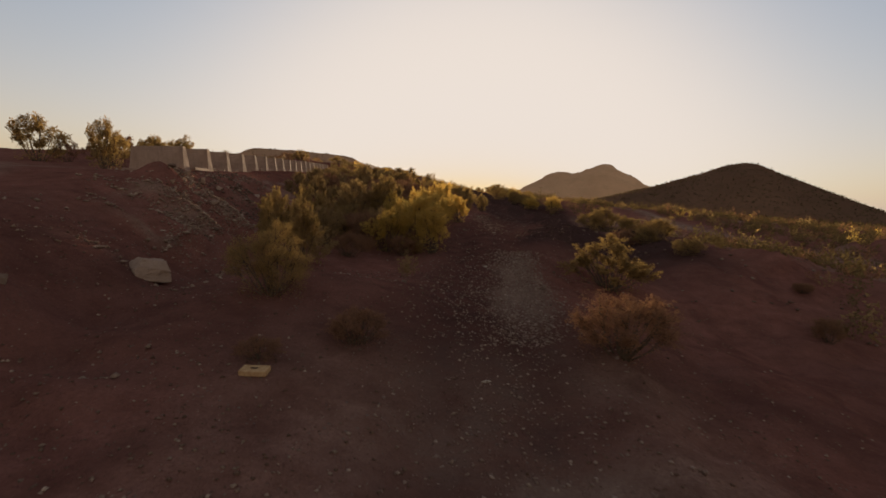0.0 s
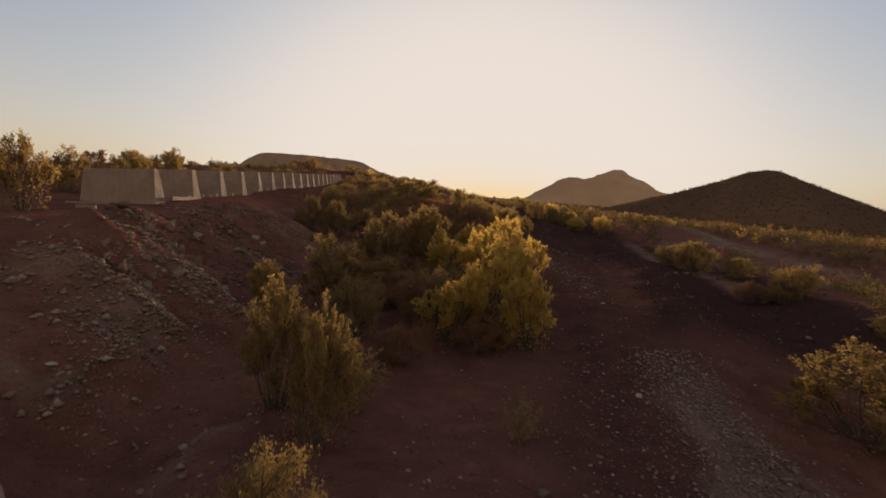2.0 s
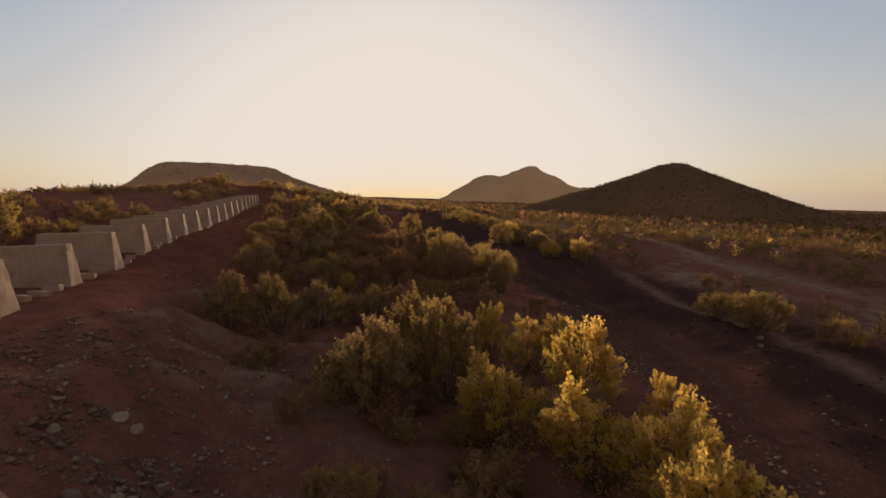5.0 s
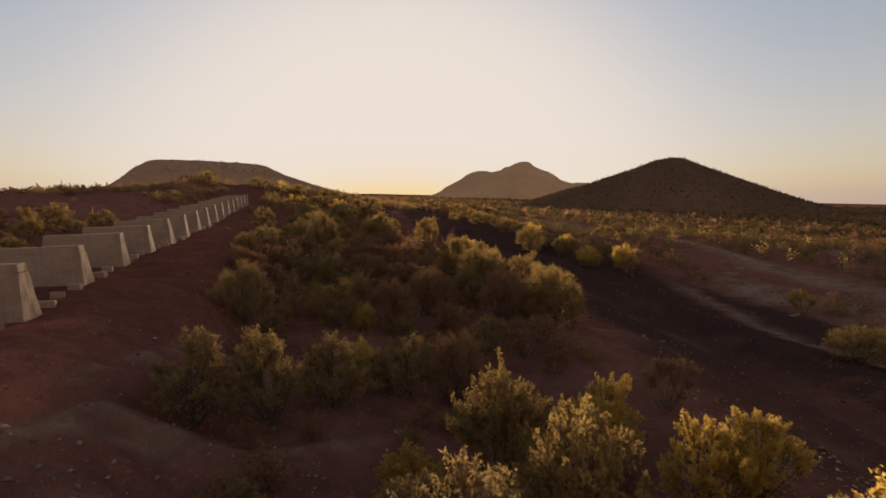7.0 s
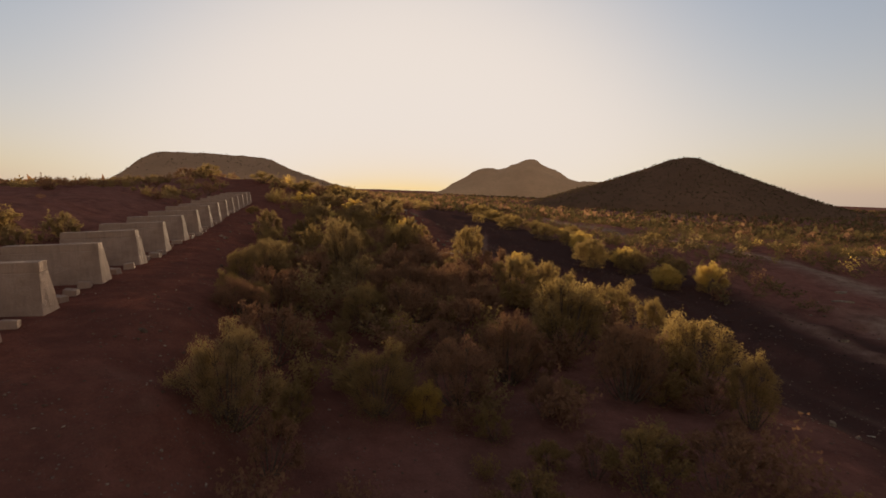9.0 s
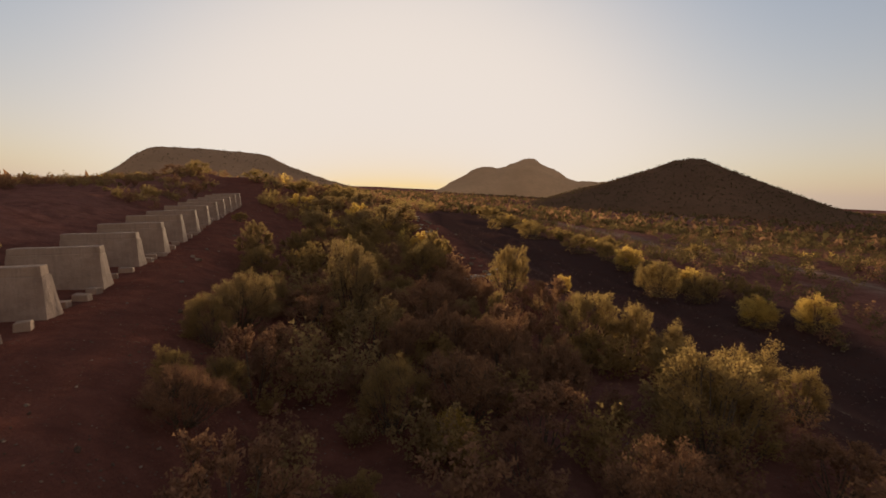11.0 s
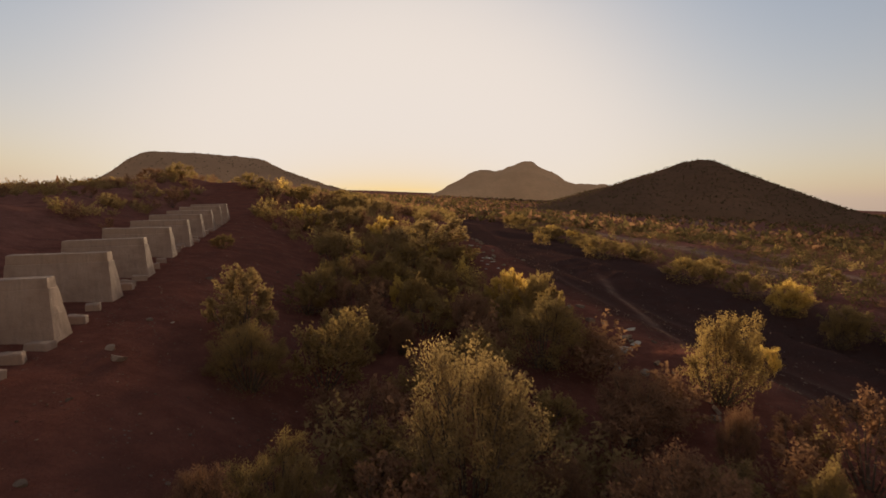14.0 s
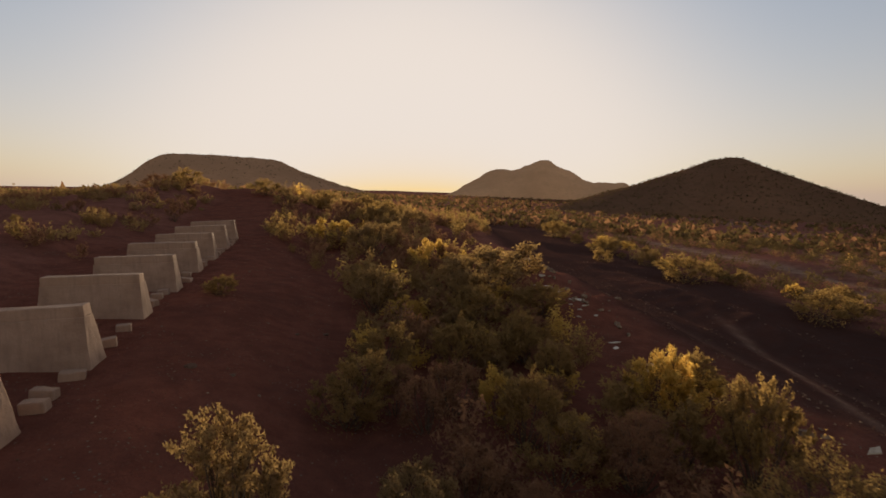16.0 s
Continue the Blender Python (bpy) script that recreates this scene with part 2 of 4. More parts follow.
def mat_soil():
    m = Mat("soil")
    kinds = m.t.nodes.new("ShaderNodeAttribute")
    kinds.attribute_name = "kinds"
    split = m.t.nodes.new("ShaderNodeSeparateColor")
    m.link(kinds.outputs["Color"], split.inputs[0])
    big, mid, fine = m.noise(0.35, 3), m.noise(2.2, 5), m.noise(19, 4, 0.7)
    earth = m.mix(m.band(mid, 0.35, 0.7), (0.194, 0.073, 0.054), (0.304, 0.124, 0.095))
    earth = m.mix(m.band(big, 0.35, 0.65, 0, 0.6), earth, (0.238, 0.105, 0.080))
    red = m.mix(m.band(mid, 0.3, 0.7), (0.150, 0.051, 0.035), (0.232, 0.082, 0.057))
    earth = m.mix(split.outputs[1], earth, red)
    gravel = m.mix(m.band(fine, 0.35, 0.65), (0.068, 0.031, 0.026), (0.118, 0.056, 0.046))
    worn = m.math("MULTIPLY", split.outputs[0], m.band(mid, 0.3, 0.6, 0.35, 1.0))
    earth = m.mix(worn, earth, gravel)
    pale = m.mix(m.band(mid, 0.3, 0.7), (0.24, 0.144, 0.104), (0.37, 0.240, 0.180))
    earth = m.mix(split.outputs[2], earth, pale)
    # damp stains and crusts
    stain = m.band(m.noise(0.9, 6, 0.62), 0.46, 0.66, 0, 0.55)
    earth = m.mix(stain, earth, (0.110, 0.044, 0.034))
    earth = m.mix(m.band(fine, 0.3, 0.75, 0, 0.5), earth, (0.105, 0.046, 0.034))
    # pebbles of two sizes
    grit = m.math("MULTIPLY", m.band(m.cells(26), 0.16, 0.10), m.band(m.noise(3.1, 2), 0.48, 0.62))
    earth = m.mix(grit, earth, (0.24, 0.17, 0.13))
    peb = m.math("MULTIPLY", m.band(m.cells(9), 0.20, 0.15), m.band(m.noise(1.3, 2), 0.5, 0.62))
    earth = m.mix(peb, earth, (0.19, 0.135, 0.105))
    # dark earth beside the track, with the bank's shade put into its colour
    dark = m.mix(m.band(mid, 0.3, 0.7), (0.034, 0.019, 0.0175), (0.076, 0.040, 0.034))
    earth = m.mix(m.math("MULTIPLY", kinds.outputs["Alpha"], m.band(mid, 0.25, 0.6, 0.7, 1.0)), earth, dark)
    n = m.bump(m.noise(2.4, 7, 0.7), 0.16, 0.8)
    n = m.bump(m.noise(7, 6, 0.7), 0.08, 1.0, n)
    n = m.bump(m.math("ADD", m.math("ADD", grit, m.math("MULTIPLY", peb, 2.0)), m.math("MULTIPLY", fine, 1.2)), 0.012, 0.8, n)
    return m.done(earth, 1.0, n)


def mat_concrete():
    m = Mat("concrete")
    geo = m.t.nodes.new("ShaderNodeObjectInfo").outputs["Random"]
    stain, fine = m.noise(1.6, 5), m.noise(40, 4, 0.7)
    c = m.mix(m.band(stain, 0.3, 0.7), (0.225, 0.137, 0.102), (0.355, 0.230, 0.175))
    c = m.mix(m.band(geo, 0, 1, 0, 0.35), c, (0.34, 0.205, 0.135))
    streak = m.t.nodes.new("ShaderNodeMapping")
    streak.inputs["Scale"].default_value = (9, 9, 0.7)
    m.link(m.co, streak.inputs["Vector"])
    c = m.mix(m.band(m.noise(1.0, 4, 0.6, streak.outputs[0]), 0.48, 0.78, 0, 0.5), c, (0.17, 0.110, 0.085))
    c = m.mix(m.band(fine, 0.55, 0.8, 0, 0.5), c, (0.20, 0.16, 0.13))
    pits = m.band(m.cells(30), 0.0, 0.14)
    n = m.bump(m.noise(5, 5, 0.6), 0.03)
    n = m.bump(m.math("ADD", pits, fine), 0.008, 0.8, n)
    return m.done(c, 0.9, n, 0.15)


def mat_stone(name, dark, light):
    m = Mat(name)
    r = m.t.nodes.new("ShaderNodeNewGeometry").outputs["Random Per Island"]
    o = m.t.nodes.new("ShaderNodeObjectInfo").outputs["Random"]
    mixed = m.math("FRACT", m.math("ADD", r, o), 0)
    c = m.mix(m.math("POWER", mixed, 2.4), dark, light)
    c = m.mix(m.band(m.noise(7, 5), 0.35, 0.7, 0, 0.6), c, dark)
    return m.done(c, 0.85, m.bump(m.noise(14, 5), 0.03))


def mat_leaf(name, dark, light, through_, share):
    m = Mat(name)
    isl = m.t.nodes.new("ShaderNodeNewGeometry").outputs["Random Per Island"]
    obj = m.t.nodes.new("ShaderNodeObjectInfo").outputs["Random"]
    c = m.mix(m.band(isl, 0, 1, 0.2, 0.8), dark, light)
    c = m.mix(m.band(obj, 0, 1, 0, 0.35), c, tuple(0.6 * a + 0.4 * b for a, b in zip(dark, (0.17, 0.11, 0.05))))
    m.done(c, 0.6)
    thin = m.t.nodes.new("ShaderNodeBsdfTranslucent")
    m.link(m.mix(0.65, c, through_), thin.inputs["Color"])
    add = m.t.nodes.new("ShaderNodeMixShader")
    add.inputs[0].default_value = share
    m.link(m.b.outputs[0], add.inputs[1])
    m.link(thin.outputs[0], add.inputs[2])
    m.link(add.outputs[0], m.t.nodes["Material Output"].inputs["Surface"])
    return m.m


def mat_bark():
    m = Mat("bark")
    c = m.mix(m.band(m.noise(12, 4), 0.3, 0.7), (0.07, 0.045, 0.032), (0.17, 0.12, 0.085))
    return m.done(c, 0.9)


def mat_hill(name, soil, scrub, size):
    m = Mat(name)
    c = m.mix(m.band(m.noise(0.02 * size, 5), 0.35, 0.65), soil, tuple(v * 0.75 for v in soil))
    c = m.mix(m.band(m.cells(0.30 * size), 0.42, 0.22, 0, 0.4), c, scrub)
    c = m.mix(m.band(m.noise(0.12 * size, 6, 0.7), 0.5, 0.7, 0, 0.6), c, scrub)
    return m.done(c, 0.95, m.bump(m.noise(0.06 * size, 6, 0.65), 3.0))


def mat_board():
    m = Mat("board")
    c = m.mix(m.band(m.noise(18, 5), 0.35, 0.7), (0.36, 0.20, 0.10), (0.50, 0.32, 0.17))
    return m.done(c, 0.8, m.bump(m.noise(30, 4), 0.004))


def mat_scrap(name, a, b, rough):
    m = Mat(name)
    c = m.mix(m.band(m.noise(9, 5), 0.35, 0.65), a, b)
    return m.done(c, rough, m.bump(m.noise(12, 4), 0.02), 0.35 if rough < 0.3 else 0.0)


SOIL = mat_soil()
CONCRETE = mat_concrete()
ROCK = mat_stone("rock", (0.125, 0.074, 0.054), (0.27, 0.19, 0.145))
CHIPS = mat_stone("pale_gravel", (0.215, 0.135, 0.098), (0.40, 0.285, 0.215))
GRAVEL = mat_stone("gravel", (0.120, 0.066, 0.046), (0.44, 0.315, 0.235))
BARK = mat_bark()
LEAF = {
    "g": mat_leaf("leaf_olive", (0.190, 0.104, 0.046), (0.278, 0.156, 0.070), (0.45, 0.315, 0.105), 0.46),
    "y": mat_leaf("leaf_yellow", (0.235, 0.150, 0.040), (0.345, 0.228, 0.062), (0.96, 0.63, 0.165), 0.67),
    "p": mat_leaf("leaf_sage", (0.208, 0.120, 0.060), (0.295, 0.173, 0.088), (0.41, 0.288, 0.11), 0.46),
    "d": mat_leaf("leaf_dry", (0.202, 0.096, 0.058), (0.290, 0.142, 0.086), (0.30, 0.165, 0.08), 0.36),
    "h": mat_leaf("leaf_hill", (0.085, 0.060, 0.034), (0.140, 0.098, 0.052), (0.16, 0.11, 0.05), 0.15),
    "f": mat_leaf("leaf_far", (0.112, 0.074, 0.036), (0.182, 0.120, 0.057), (0.19, 0.135, 0.05), 0.23),
}
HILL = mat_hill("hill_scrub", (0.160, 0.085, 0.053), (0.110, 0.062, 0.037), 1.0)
# the mesa's base colour is lightened and warmed to paint distance haze
HILL_MESA_HAZE = mat_hill("hill_mesa", (0.44, 0.245, 0.145), (0.31, 0.178, 0.10), 0.4)
FLAKES = mat_stone("pale_flakes", (0.20, 0.125, 0.095), (0.40, 0.285, 0.225))
DARK_ROCK = mat_stone("dark_rock", (0.050, 0.029, 0.024), (0.13, 0.078, 0.06))
PALE_ROCK = mat_stone("pale_rock", (0.26, 0.165, 0.12), (0.42, 0.30, 0.23))
# haze painted into the far peak: its rock and scrub are paler still
HILL_FAR_HAZE = mat_hill("hill_far_haze", (0.60, 0.34, 0.19), (0.45, 0.265, 0.145), 0.35)
BOARD = mat_board()
PLASTER = mat_scrap("plaster", (0.14, 0.092, 0.066), (0.27, 0.19, 0.14), 0.6)
SHINY = mat_scrap("shiny_sheet", (0.30, 0.23, 0.17), (0.46, 0.37, 0.29), 0.28)
LITTER = mat_scrap("litter", (0.33, 0.255, 0.195), (0.46, 0.37, 0.29), 0.6)
SLOT_SHADE = mat_scrap("slot_shade", (0.03, 0.02, 0.015), (0.05, 0.03, 0.025), 0.9)

# ---------------------------------------------------------------- large forms


def mesh_from(name, verts, faces, material=None):
    """A mesh from arrays of corners and of faces that all have the same number of corners."""
    v, f = np.asarray(verts, np.float32), np.asarray(faces, np.int32)
    me = bpy.data.meshes.new(name)
    me.vertices.add(len(v))
    me.vertices.foreach_set("co", v.ravel())
    me.loops.add(f.size)
    me.loops.foreach_set("vertex_index", f.ravel())
    me.polygons.add(len(f))
    me.polygons.foreach_set("loop_start", np.arange(len(f), dtype=np.int32) * f.shape[1])
    if material:
        me.materials.append(material)
    me.update(calc_edges=True)
    return me


def smooth(me):
    me.polygons.foreach_set("use_smooth", np.ones(len(me.polygons), bool))
    return me


def net(nx, ny):
    i = (np.arange(ny - 1)[:, None] * nx + np.arange(nx - 1)[None, :]).ravel()
    return np.stack([i, i + 1, i + nx + 1, i + nx], 1)


def spread(lo, hi, step, reach, grow=1.13):
    mid = list(np.arange(lo, hi + step / 2, step))
    out_, s, v = [], step, hi
    while v < reach:
        s *= grow
        v += s
        out_.append(v)
    back, s, v = [], step, lo
    while v > -reach:
        s *= grow
        v -= s
        back.append(v)
    return np.array(back[::-1] + mid + out_)


GX, GY = np.meshgrid(spread(-24, 24, 0.22, 4200), spread(-2, 80, 0.22, 4200))
ground = new("ground", smooth(mesh_from("ground", np.stack([GX.ravel(), GY.ravel(), height(GX, GY).ravel()], 1), net(GX.shape[1], GX.shape[0]), SOIL)))
tagged(ground, "dry reddish-brown desert soil with gravel and small stones", "ground", kind="structure")
# what the soil is made of: worn gravel on the track, red earth by the piers, pale sand on the flats, dark earth with
# shade painted in
gu = GX - pier_x(GY)
worn = (1 - ramp(np.abs(GX - track_x(GY)) + 0.35 * wavy(GX, GY, 1.3, 47), 0.7, 2.3)) * ramp(240 - GY, 0, 60)
worn = np.maximum(worn, np.exp(-((GX - 1.7 - 0.15 * (GY - 13.5)) / 0.75) ** 4 - ((GY - 13.2) / 3.4) ** 4))
red = ramp(gu + 1.2 * wavy(GX, GY, 4.0, 52), -7, -3.2) * (1 - ramp(gu - 9 * ramp(GY, 40, 54), 4, 8)) * ramp(GY, 24, 42) * (1 - ramp(GY, 120, 160))
pale = ramp(gu, 24, 34) * ramp(wavy(GX, GY, 9, 41) + 0.6 * wavy(GX, GY, 3.1, 42), 0.35, 0.85) * 0.7
pale = np.maximum(pale, np.exp(-((GX - 15.6 - 0.25 * (GY - 47.5)) / 1.5) ** 2 - ((GY - 47.5) / 2.6) ** 2))
pale = np.maximum(pale, 0.95 * np.exp(-((GX - 23.6 - 0.8 * wavy(GX, GY, 14, 53)) / 1.3) ** 2) * ramp(GY, 36, 46) * (1 - ramp(GY, 110, 135)))
pale = np.maximum(pale, 0.8 * np.exp(-((GX - 11.5 - 0.12 * (GY - 44)) / 0.55) ** 2) * ramp(GY + 2 * wavy(GX, GY, 2.2, 54), 26, 30) * (1 - ramp(GY, 48, 53)))
pale = np.maximum(pale, (0.5 + 0.4 * wavy(GX, GY, 1.7, 51)) * (1 - ramp(GY, 7, 10.5)) * (1 - ramp(np.abs(GX - 0.8), 1.8, 4.5)))
tongue = np.exp(-((GX - 2.1 - 0.10 * (GY - 13.5) + 0.3 * wavy(GX, GY, 0.8, 48)) / 0.6) ** 4 - ((GY - 13.6) / 3.0) ** 4)
pale = np.maximum(pale, 0.9 * tongue)
rut = np.exp(-((np.abs(GX - track_x(GY)) - 0.75) / 0.2) ** 2) * (0.22 + 0.25 * wavy(GX, GY, 3.0, 49))
pale = np.maximum(pale, np.clip(rut, 0, 1) * ramp(GY, 20, 40) * (1 - ramp(GY, 66, 78)))
pale = np.maximum(pale, 0.8 * np.exp(-((GX - 1.7 - 0.22 * (GY - 64.2)) / 0.17) ** 2) * ramp(GY, 58, 61) * (1 - ramp(GY, 68, 73)))
pale = np.maximum(pale, 0.8 * ramp(-gu + 0.8 * wavy(GX, GY, 2.1, 43), 1.0, 2.4) * (1 - ramp(-gu + 1.2 * wavy(GX, GY, 3.1, 44), 5, 8)) * (1 - ramp(GY, 14, 24)))
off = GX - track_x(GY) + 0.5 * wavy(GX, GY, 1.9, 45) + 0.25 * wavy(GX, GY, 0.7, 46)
# dark soil and painted shade right of and along the track, weaker near the start
dark_soil_shade = np.maximum(ramp(off, 0.9, 1.9), (0.7 + 0.2 * ramp(GY, 56, 66)) * ramp(off, -3.0, -1.2) * ramp(GY, 24, 36)) * (1 - ramp(off, 7.5, 10.5)) * ramp(GY, 16, 21) * (1 - ramp(GY, 120, 170)) * (1 - pale)
dark_soil_shade = np.maximum(dark_soil_shade, 0.3 * ramp(GY, 6, 9) * (1 - ramp(GY + 2.5 * wavy(GX, GY, 3.5, 50), 9, 15)) * (1 - tongue))
bank = ramp(gu, 1.4, 2.4) * (1 - ramp(gu, 5.5, 8)) * ramp(GY, 9, 14) * (1 - ramp(GY, 30, 40))
pale = np.maximum(pale, 0.75 * bank * ramp(0.7 * ridge(GX, GY, 1.5, 81) + 0.3 * ridge(GX, GY, 0.7, 82), 0.62, 0.85))
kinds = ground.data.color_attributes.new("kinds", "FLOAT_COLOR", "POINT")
kinds.data.foreach_set("color", np.stack([worn, red, pale, dark_soil_shade], -1).astype(np.float32).ravel())


def hill(name, cx, cy, half_x, half_y, profile, label, seed, material, step=110, turn=0.0, crag=1.0):
    """A hill: profile gives its height along its long axis, from -1 to 1."""
    S, Q = np.meshgrid(np.linspace(-1.15, 1.15, step), np.linspace(-1.0, 1.0, step // 2))
    top = np.interp(S, [p[0] for p in profile], [p[1] for p in profile])
    across = np.clip(1 - np.abs(Q) ** 1.5, 0, 1)
    rough = 1.5 * wavy(S * half_x, Q * half_y, half_x * 0.17, seed) + 0.8 * wavy(S * half_x, Q * half_y, half_x * 0.06, seed + 1) + 0.35 * wavy(S * half_x, Q * half_y, half_x * 0.03, seed + 2)
    Z = top * across + np.clip(top / 12, 0, 1) * across * rough * crag * half_x / 230
    c, si = math.cos(radians(turn)), math.sin(radians(turn))
    X, Y = cx + S * half_x * c - Q * half_y * si, cy + S * half_x * si + Q * half_y * c
    Z = Z + height(X, Y) - 2.0 * (1 - np.clip(top / 4, 0, 1) * (np.abs(Q) < 0.95))
    ob = new(name, smooth(mesh_from(name, np.stack([X.ravel(), Y.ravel(), Z.ravel()], 1), net(step, step // 2), material)))
    return tagged(ob, label, "hill", kind="structure"), (X, Y, Z)


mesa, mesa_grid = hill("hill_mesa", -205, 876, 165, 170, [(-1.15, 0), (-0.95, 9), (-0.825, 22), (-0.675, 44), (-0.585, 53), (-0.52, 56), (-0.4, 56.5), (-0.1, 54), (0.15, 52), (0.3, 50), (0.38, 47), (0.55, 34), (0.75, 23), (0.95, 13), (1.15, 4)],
                       "flat-topped desert hill with haze put into its pale colour", 11, HILL_MESA_HAZE, 120, 12.5)
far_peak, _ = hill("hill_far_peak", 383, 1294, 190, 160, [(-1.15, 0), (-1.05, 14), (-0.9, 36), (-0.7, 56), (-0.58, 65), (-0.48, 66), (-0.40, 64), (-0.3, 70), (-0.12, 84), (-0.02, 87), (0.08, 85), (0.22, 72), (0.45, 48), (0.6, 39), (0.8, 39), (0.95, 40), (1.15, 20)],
                   "distant rugged desert peak with haze in its colour, against the low sun", 21, HILL_FAR_HAZE, 160, -16.5, 2.4)
cone, cone_grid = hill("hill_cone", 183, 321, 80, 66, [(-1.15, 3), (-0.75, 13), (-0.45, 21), (-0.2, 28.5), (-0.1, 30.5), (0.0, 30), (0.2, 23.5), (0.5, 14), (0.8, 5), (0.98, 1), (1.15, 0)],
                       "dark cone-shaped desert hill dotted with scrub", 31, HILL, 120, -31)


# ---------------------------------------------------------------- concrete piers
def part(name, bm, material, parent, label=""):
    me = bpy.data.meshes.new(name)
    bm.to_mesh(me)
    bm.free()
    if material:
        me.materials.append(material)
    ob = new(name, me)
    ob.parent = parent
    return tagged(ob, label) if label else ob


def block(bm, rings):
    """A block through rings (z, x0, x1, y0, y1), bottom first."""
    rows_ = [[bm.verts.new(p) for p in ((x0, y0, z), (x1, y0, z), (x1, y1, z), (x0, y1, z))] for z, x0, x1, y0, y1 in rings]
    bm.faces.new(rows_[0][::-1])
    bm.faces.new(rows_[-1])
    for a, b in zip(rows_, rows_[1:]):
        for i in range(4):
            bm.faces.new((a[i], a[(i + 1) % 4], b[(i + 1) % 4], b[i]))


def wear(bm, amount, cuts, seed, bevel=0.02):
    """Rounds the edges, then cuts the faces up and shifts the corners a little, as weather does."""
    bmesh.ops.bevel(bm, geom=bm.edges[:], offset=bevel, segments=2, affect="EDGES", profile=0.6)
    long = [e for e in bm.edges if e.calc_length() > 0.25]
    bmesh.ops.subdivide_edges(bm, edges=long, cuts=cuts, use_grid_fill=True)
    for v in bm.verts:
        v.co += noise.noise_vector(v.co * 4.0 + Vector((seed * 7.1, seed * 3.3, 0))) * amount
        v.co += noise.noise_vector(v.co * 15.0 + Vector((0, seed * 5.1, 0))) * amount * 0.5


def pier(seed):
    rnd = random.Random(seed)
    root = new("concrete_pier")
    long = 2.22 + rnd.uniform(-0.06, 0.06)
    bm = bmesh.new()
    block(bm, [(-0.45, -long - 0.10, 0.13, -0.42, 0.42), (0.0, -long - 0.04, 0.05, -0.355, 0.355), (0.90, -long, -0.04, -0.19, 0.19)])
    wear(bm, 0.012, 6, seed)
    part("body", bm, CONCRETE, root)
    bm = bmesh.new()
    lip = rnd.uniform(-0.02, 0.015)
    block(bm, [(0.895, -long + 0.015, -0.05 + lip, -0.18, 0.18), (1.10 + rnd.uniform(-0.03, 0.02), -long + 0.02, -0.06 + lip, -0.155, 0.155)])
    wear(bm, 0.012, 5, seed + 50, 0.018)
    part("cap", bm, CONCRETE, root, "rough cast top course of the pier")
    return tagged(root, "weathered tapered concrete pier standing in a row", "pier", "row of concrete piers")


for k in range(19):
    y = 24.39 + 3.157 * k
    p = pier(k)
    p.matrix_world = pose(float(pier_x(y)), y + 0.13, float(bench_z(y)) - 0.01, random.Random(k).uniform(-0.6, 0.6), -2.0 + random.Random(k + 90).uniform(-0.7, 0.7), 3.0 + random.Random(k + 40).uniform(-1, 1))


def concrete_block(seed):
    rnd = random.Random(seed)
    bm = bmesh.new()
    a, b, c = rnd.uniform(0.13, 0.21), rnd.uniform(0.09, 0.14), rnd.uniform(0.07, 0.11)
    block(bm, [(-0.06, -a, a, -b, b), (c * 1.4, -a * 0.97, a * 0.97, -b * 0.96, b * 0.96)])
    wear(bm, 0.02, 2, seed, 0.025)
    me = bpy.data.meshes.new("concrete_block")
    bm.to_mesh(me)
    bm.free()
    me.materials.append(CONCRETE)
    return me


blocks = [concrete_block(s) for s in range(6)]
rnd = random.Random(77)
for k in range(18):
    for f in ((0.3, 0.52, 0.76) if k % 2 else (0.34, 0.66)):
        y = 24.39 + 3.157 * (k + f) + 0.13 + rnd.uniform(-0.12, 0.12)
        x = float(pier_x(y)) - 0.12 + rnd.uniform(-0.12, 0.10)
        ob = new("concrete_block", rnd.choice(blocks))
        ob.matrix_world = pose(x, y, ground_z(x, y) + 0.02, rnd.uniform(-5, 5), rnd.uniform(-5, 5), rnd.uniform(-22, 22))
        tagged(ob, "loose worn concrete block lying between the piers", "block", "blocks between the piers")


